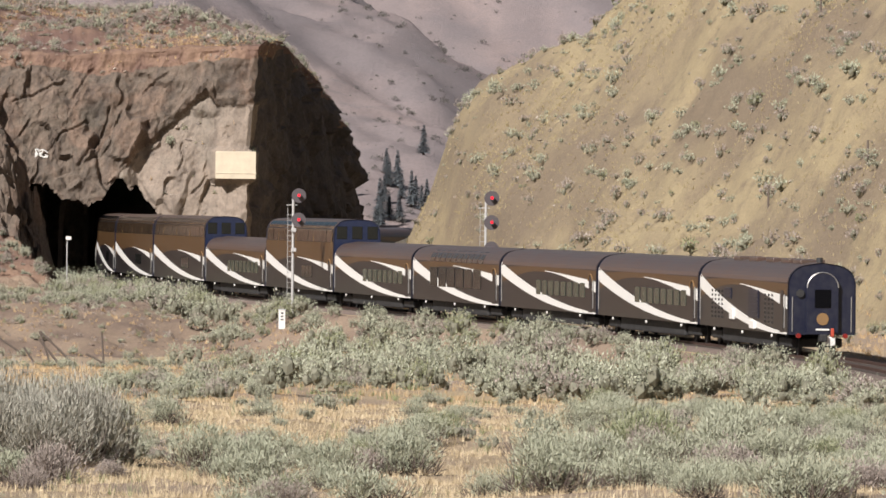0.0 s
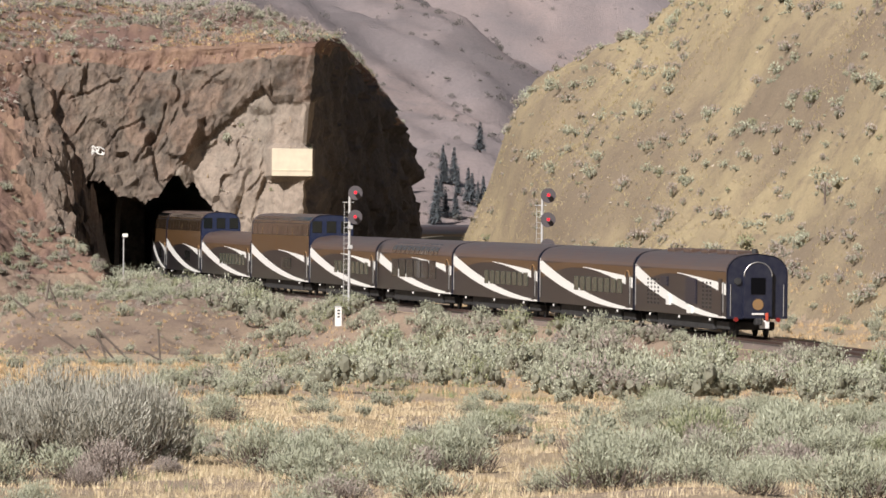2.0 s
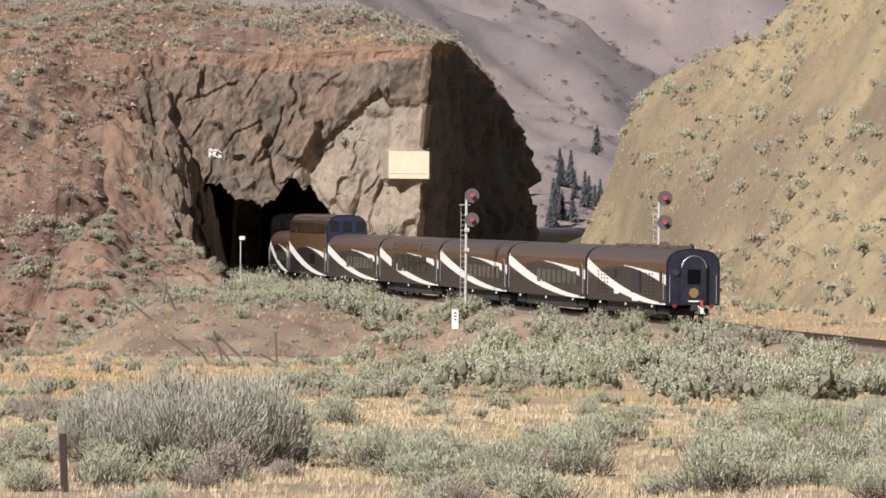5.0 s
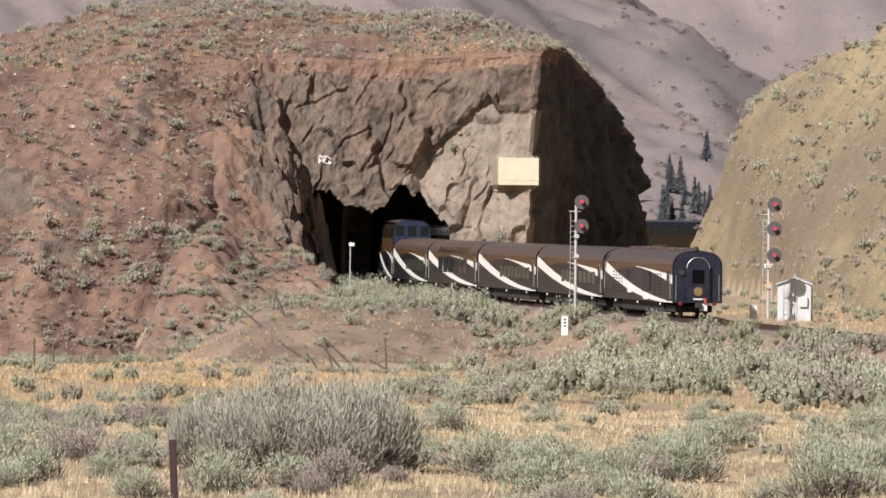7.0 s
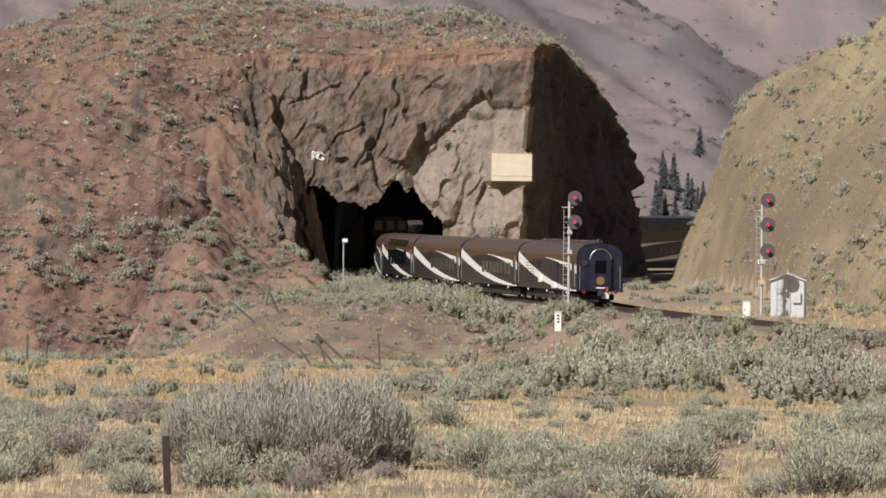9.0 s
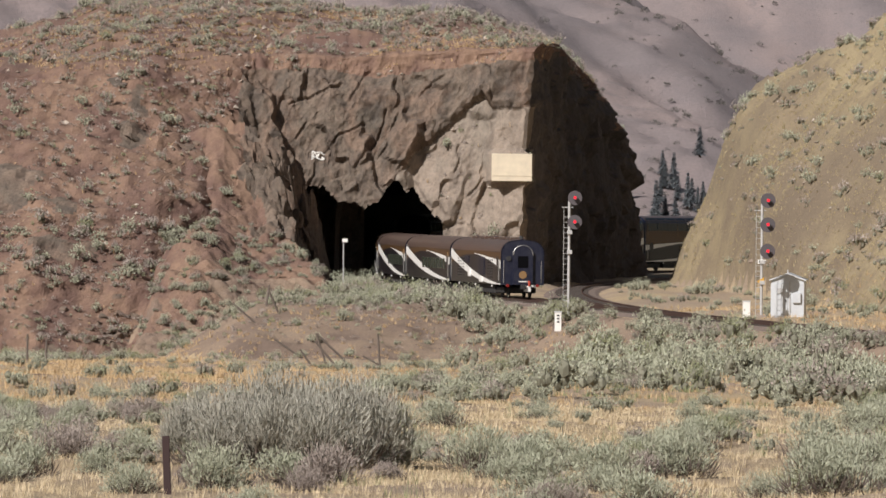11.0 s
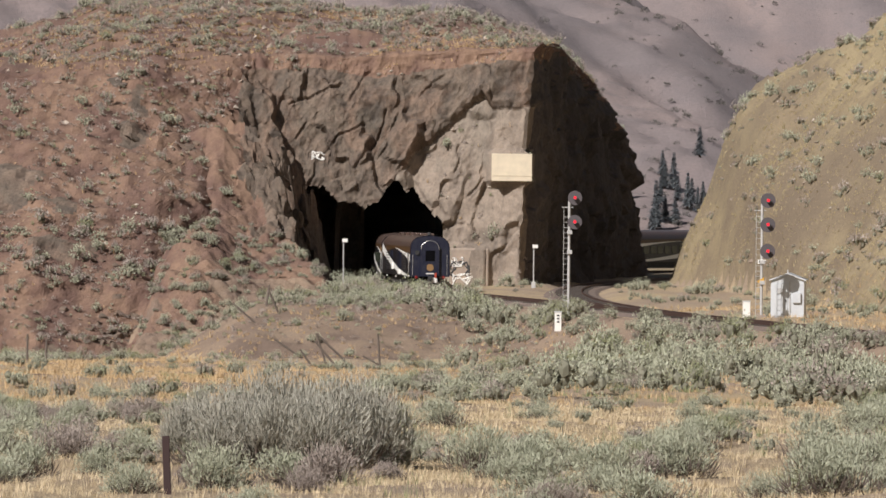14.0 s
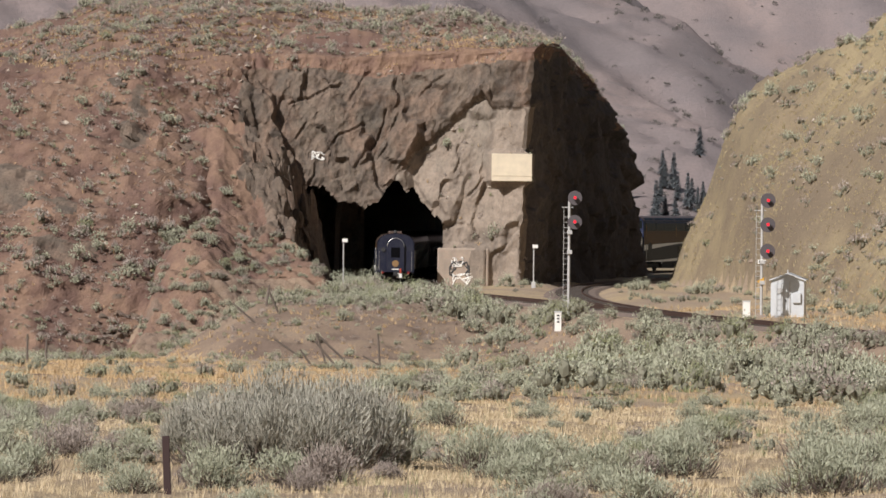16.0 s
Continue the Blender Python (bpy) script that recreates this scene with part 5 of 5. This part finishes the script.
c = hill_spots(4200, 7)
keep = RNG.random(4200) < 0.36 + 0.6 * np.clip(clump(c[:, 0], c[:, 1] + c[:, 2], 5, 221), -0.4, 1) + 0.15 * (c[:, 2] > 18) + 0.5 * ((c[:, 2] < 4.5) & (c[:, 2] > -1))
c2 = hill_spots(9000, 14)
keep2 = RNG.random(9000) < 0.62 + 0.8 * clump(c2[:, 0] + 3, c2[:, 1] + 1.3 * c2[:, 2], 3.5, 225)
bushes("hill_weeds", [(*p3, 0.3 + 0.5 * k ** 2) for p3, k in zip(c2[keep2], RNG.random(keep2.sum()))], TINY_KINDS, "low grey-brown weeds carpeting the tunnel hill", 0.12, 0.75)
q = hill_spots(900, 8, SPUR)
q = q[(q[:, 2] > -4) & (RNG.random(900) < 0.35 + 0.5 * clump(q[:, 0], q[:, 1], 3, 223) + 0.35 * ((q[:, 2] > 0.3) & (q[:, 2] < 4.5)))]
bushes("spur_sagebrush", [(xx, 534.5 - 0.4 * xx, -0.5, 1.2 + 0.3 * math.sin(7 * xx)) for xx in (-0.8, 0.6, 1.4, 2.6, 3.3, 4.4, 5.4)] + [(*p3, 0.45 + 1.0 * k ** 1.5) for p3, k in zip(q, RNG.random(len(q)))], FAR_KINDS, "grey sagebrush and weeds over the spur by the tunnel", 0.15, 0.3)
bushes("hilltop_sagebrush", [(*q, s) for q, s in zip(c[keep], (0.4 + 1.3 * RNG.random(keep.sum()) ** 1.7) * np.where((c[keep][:, 2] < 4.5) & (c[keep][:, 2] > -1), 1.35, 1.0))], SMALL_KINDS, "sparse grey sagebrush over the brown tunnel hill", 0.04, 0.62)


def grass(name, x, y, z, high, label, blades=7, material=None):
    n = len(x) * blades
    r = np.random.default_rng(len(x))
    X, Y, Z = [np.repeat(v, blades) for v in (x, y, z)]
    h = np.repeat(high, blades) * r.uniform(0.6, 1.3, n)
    a = r.uniform(0, 6.283, n)
    o = r.uniform(0, 0.16, n)
    b = np.stack([X + o * np.cos(a), Y + o * np.sin(a), Z - 0.03], -1)
    t = b + np.stack([np.cos(a) * h * 0.45, np.sin(a) * h * 0.45, h], -1)
    w = np.stack([np.sin(a), -np.cos(a), 0 * a], -1) * np.repeat(np.clip(y / 16000, 0.007, 0.05), blades)[:, None]
    tagged(new(name, tri_mesh(name, np.stack([b - w, b + w, t], 1), material or M_GRASS)), label, "grass", kind="stuff")


x, y = scatter(42000, 100, 245)
ok = RNG.random(42000) < 0.55 + 0.4 * ((y > 160) & (y < 240)) - 0.5 * clump(x, y, 7, 231)
x, y = x[ok], y[ok]
grass("near_grass", x, y, ground_z(x, y), RNG.uniform(0.06, 0.22, len(x)), "straw-coloured dry bunch grass between the shrubs")
x, y = scatter(11000, 100, 150)
ok = open_view(x, y) & (RNG.random(11000) < 0.6 + 0.6 * clump(x, y, 4, 237))
x, y = x[ok], y[ok]
grass("fore_grass", x, y, ground_z(x, y), RNG.uniform(0.05, 0.18, len(x)), "short straw-coloured grass at the foot of the near shrubs", 8)
x, y = scatter(3000, 385, 530, -0.035, 0.026)
ok = (side_of_line(x, y) < -3.5) & (x > -14) & (RNG.random(3000) < 0.55 + 0.6 * clump(x, y, 4, 235))
bushes("bank_weeds", [(a, b, c, 0.3 + 0.55 * k ** 2) for a, b, c, k in zip(x[ok], y[ok], ground_z(x[ok], y[ok]), RNG.random(ok.sum()))], TINY_KINDS, "low dry weeds over the brown railway bank", 0.2, 0.6)
x, y = scatter(26000, 235, 440)
sd = side_of_line(x, y)
bare = (y > 388) & (x / y > -0.036)
ok = ((sd < -4) & (RNG.random(26000) < np.where(bare, 0.28, np.where((sd < -13) & (x / y < 0.012), 0.95, 0.40)))) | ((sd > 4) & (y < np.interp(x, FOOT_X, FOOT_Y) + 15) & (RNG.random(26000) < 0.4))
x, y = x[ok], y[ok]
grass("belt_grass", x, y, ground_z(x, y), RNG.uniform(0.12, 0.34, len(x)), "belt of tall golden dry grass along the valley", 7, M_GOLDGRASS)
x, y = scatter(5200, 118, 330, -0.045, 0.10)
ok = (fbm(x / 2.6, y / 6.0, 0, 2, 233) > np.where((y > 235) & (x / y > 0.02), 0.35, 0.62)) | ((np.abs(x / y + 0.0125) < 0.006) & (y > 140) & (y < 158)) | ((np.abs(x / y + 0.019) < 0.008) & (y > 122) & (y < 136))
x, y = x[ok], y[ok]
grass("green_weeds", x, y, ground_z(x, y), RNG.uniform(0.12, 0.34, len(x)), "patches of low green weeds among dry grass", 9, M_WEED)
c = hill_spots(14000, 9)
c = c[((c[:, 2] > 17) & (clump(c[:, 0], c[:, 1], 9, 241) > -0.2)) | (RNG.random(14000) < 0.06)]
grass("hill_grass", c[:, 0], c[:, 1], c[:, 2], RNG.uniform(0.15, 0.4, len(c)), "thin golden dry grass on the brow of the hill", 5, M_GOLDGRASS)

x, y = scatter(44000, 330, 560, 0.03, 0.118)
ok = (y > np.interp(x, FOOT_X, FOOT_Y)) & (x > 19.5) & (RNG.random(44000) < 0.50 + 0.8 * clump(x, y, 9, 251))
x, y = x[ok], y[ok]
grass("slope_grass", x, y, ground_z(x, y), RNG.uniform(0.08, 0.28, len(x)), "short pale dry grass on the tan hillside", 4, M_HILLGRASS)

# loose stones
def stones(name, c, sizes, label, material=None):
    oc = np.array([[1, 0, 0], [0, 1, 0], [-1, 0, 0], [0, -1, 0], [0, 0, 0.8], [0, 0, -0.6]])
    F = np.array([[0, 1, 4], [1, 2, 4], [2, 3, 4], [3, 0, 4], [1, 0, 5], [2, 1, 5], [3, 2, 5], [0, 3, 5]])
    r = np.random.default_rng(3)
    V = oc[None] * r.uniform(0.6, 1.4, (len(c), 6, 1)) * sizes[:, None, None] + c[:, None, :] + r.normal(size=(len(c), 6, 3)) * sizes[:, None, None] * 0.2
    base = (np.arange(len(c)) * 6)[:, None, None]
    me = bpy.data.meshes.new(name)
    me.from_pydata(V.reshape(-1, 3).tolist(), [], (F[None] + base).reshape(-1, 3).tolist())
    me.materials.append(material or M_STONE)
    tagged(new(name, me), label, "stones", kind="stuff")


stones("hill_stones", hill_spots(1600, 11), np.minimum(RNG.exponential(0.10, 1600) + 0.03, 0.28), "pale broken stones strewn over the brown hillside")
x, y = scatter(500, 380, 560, 0.03, 0.118)
ok = (y > np.interp(x, FOOT_X, FOOT_Y)) & (x > 19.5)
x, y = x[ok], y[ok]
stones("slope_stones", np.stack([x, y, ground_z(x, y)], -1), RNG.exponential(0.06, len(x)) + 0.03, "small pale stones on the tan hillside")

x, y = scatter(2600, 385, 535, -0.05, 0.03)
sd = side_of_line(x, y)
ok = (sd < -5) & (x > -22)
x, y = x[ok], y[ok]
stones("bank_stones", np.stack([x, y, ground_z(x, y)], -1), np.minimum(RNG.exponential(0.04, len(x)) + 0.02, 0.14), "loose broken clods on the brown railway bank", M_CLOD)

# ---------------------------------------------------------------- conifers and scrub on the mountain
def mountain_z(ob, x, y):
    hit, place, _, _ = ob.ray_cast(Vector((x, y, 900)), Vector((0, 0, -1)))
    return place.z if hit else None


def make_conifer(seed):
    r = np.random.default_rng(seed)
    root = tagged(new("conifer"), "dark green conifer on the bare mountain slope", "tree", "far conifers")
    part("trunk", rodded((0, 0, -1), (0, 0, 10), 0.28, 7, 0.05), M_TWIG, root)
    T = []
    for k in range(420):
        h = 1.2 + 10.2 * r.random() ** 1.1
        reach = (1 - h / 12.0) * 2.5 * r.uniform(0.55, 1.15) + 0.1
        a = r.uniform(0, 6.283)
        p = np.array([math.cos(a), math.sin(a), 0.0])
        s = np.array([-p[1], p[0], 0.0])
        base = np.array([0, 0, h])
        T.append([base + p * reach * 0.2 - s * 0.35, base + p * reach * 0.2 + s * 0.35, base + p * reach + np.array([0, 0, -0.35 * reach])])
    ob = new("crown", tri_mesh("crown", np.array(T), M_PINE))
    ob.parent = root
    return root


NEAR_RIDGE, FAR_RIDGE = bpy.data.objects["backdrop_near_ridge"], bpy.data.objects["backdrop_far_ridge"]
bpy.context.view_layer.update()
FIRST = None
r = np.random.default_rng(17)
sites = [(NEAR_RIDGE, 0.035 + 0.004 * r.normal(), r.uniform(935, 1010)) for _ in range(12)] + [(NEAR_RIDGE, r.uniform(0.006, 0.016), r.uniform(1330, 1420)) for _ in range(4)]
sites += [(FAR_RIDGE, r.uniform(0.046, 0.051), r.uniform(2000, 2100)) for _ in range(5)] + [(NEAR_RIDGE, r.uniform(0.032, 0.041), r.uniform(925, 1000)) for _ in range(8)]
for ob, u, yy in sites:
    zz = mountain_z(ob, u * yy, yy)
    if zz is None:
        continue
    size = r.uniform(0.26, 0.50) * (1.0 if yy < 1200 else 1.5)
    if FIRST is None:
        FIRST = make_conifer(1)
        tree = FIRST
        tree.matrix_basis = pose(u * yy, yy, zz) @ Matrix.Scale(0.5, 4)
    else:
        tree = copy_thing(FIRST, pose(u * yy, yy, zz, 0, 0, r.uniform(0, 360)))
        tree.scale = (size * 1.7, size * 1.7, size * r.uniform(0.85, 1.2))
out = []
for k in range(6500):
    ob, y0, y1 = (NEAR_RIDGE, 910, 1500) if k < 4700 else (FAR_RIDGE, 1720, 2700)
    yy = r.uniform(y0, y1)
    xx = r.uniform(-0.06, 0.085) * yy
    zz = mountain_z(ob, xx, yy)
    if zz is not None and float(vnoise(xx / 40, yy / 90, 0, 8)) + r.uniform(-0.6, 0.6) > -0.1:
        size = (0.6 + 2.6 * r.random() ** 3) * (0.9 if k < 4700 else 1.5)
        out.append(turned(TINY_KINDS[r.integers(6)][0], xx, yy, zz - 0.2, size, 0.9, r.uniform(0, 6.28)))
tagged(new("mountain_scrub", tri_mesh("mountain_scrub", np.concatenate(out), M_SCRUB)), "grey scrub dotted over the far mountainside", "shrubs", kind="stuff")


def motions():
    for car, length, start in TRAIN:
        rows = []
        for k in range(0, 65):
            t = k * 0.25
            s = start + SPEED * t - 0.5
            ax, ay, _ = on_line(s + 2.6)
            bx, by, _ = on_line(s + length - 2.6)
            h = math.atan2(by - ay, bx - ax)
            rows.append((t, pose(ax - 2.6 * math.cos(h), ay - 2.6 * math.sin(h), 0, 0, 0, math.degrees(h))))
        walk(car, rows)


motions()
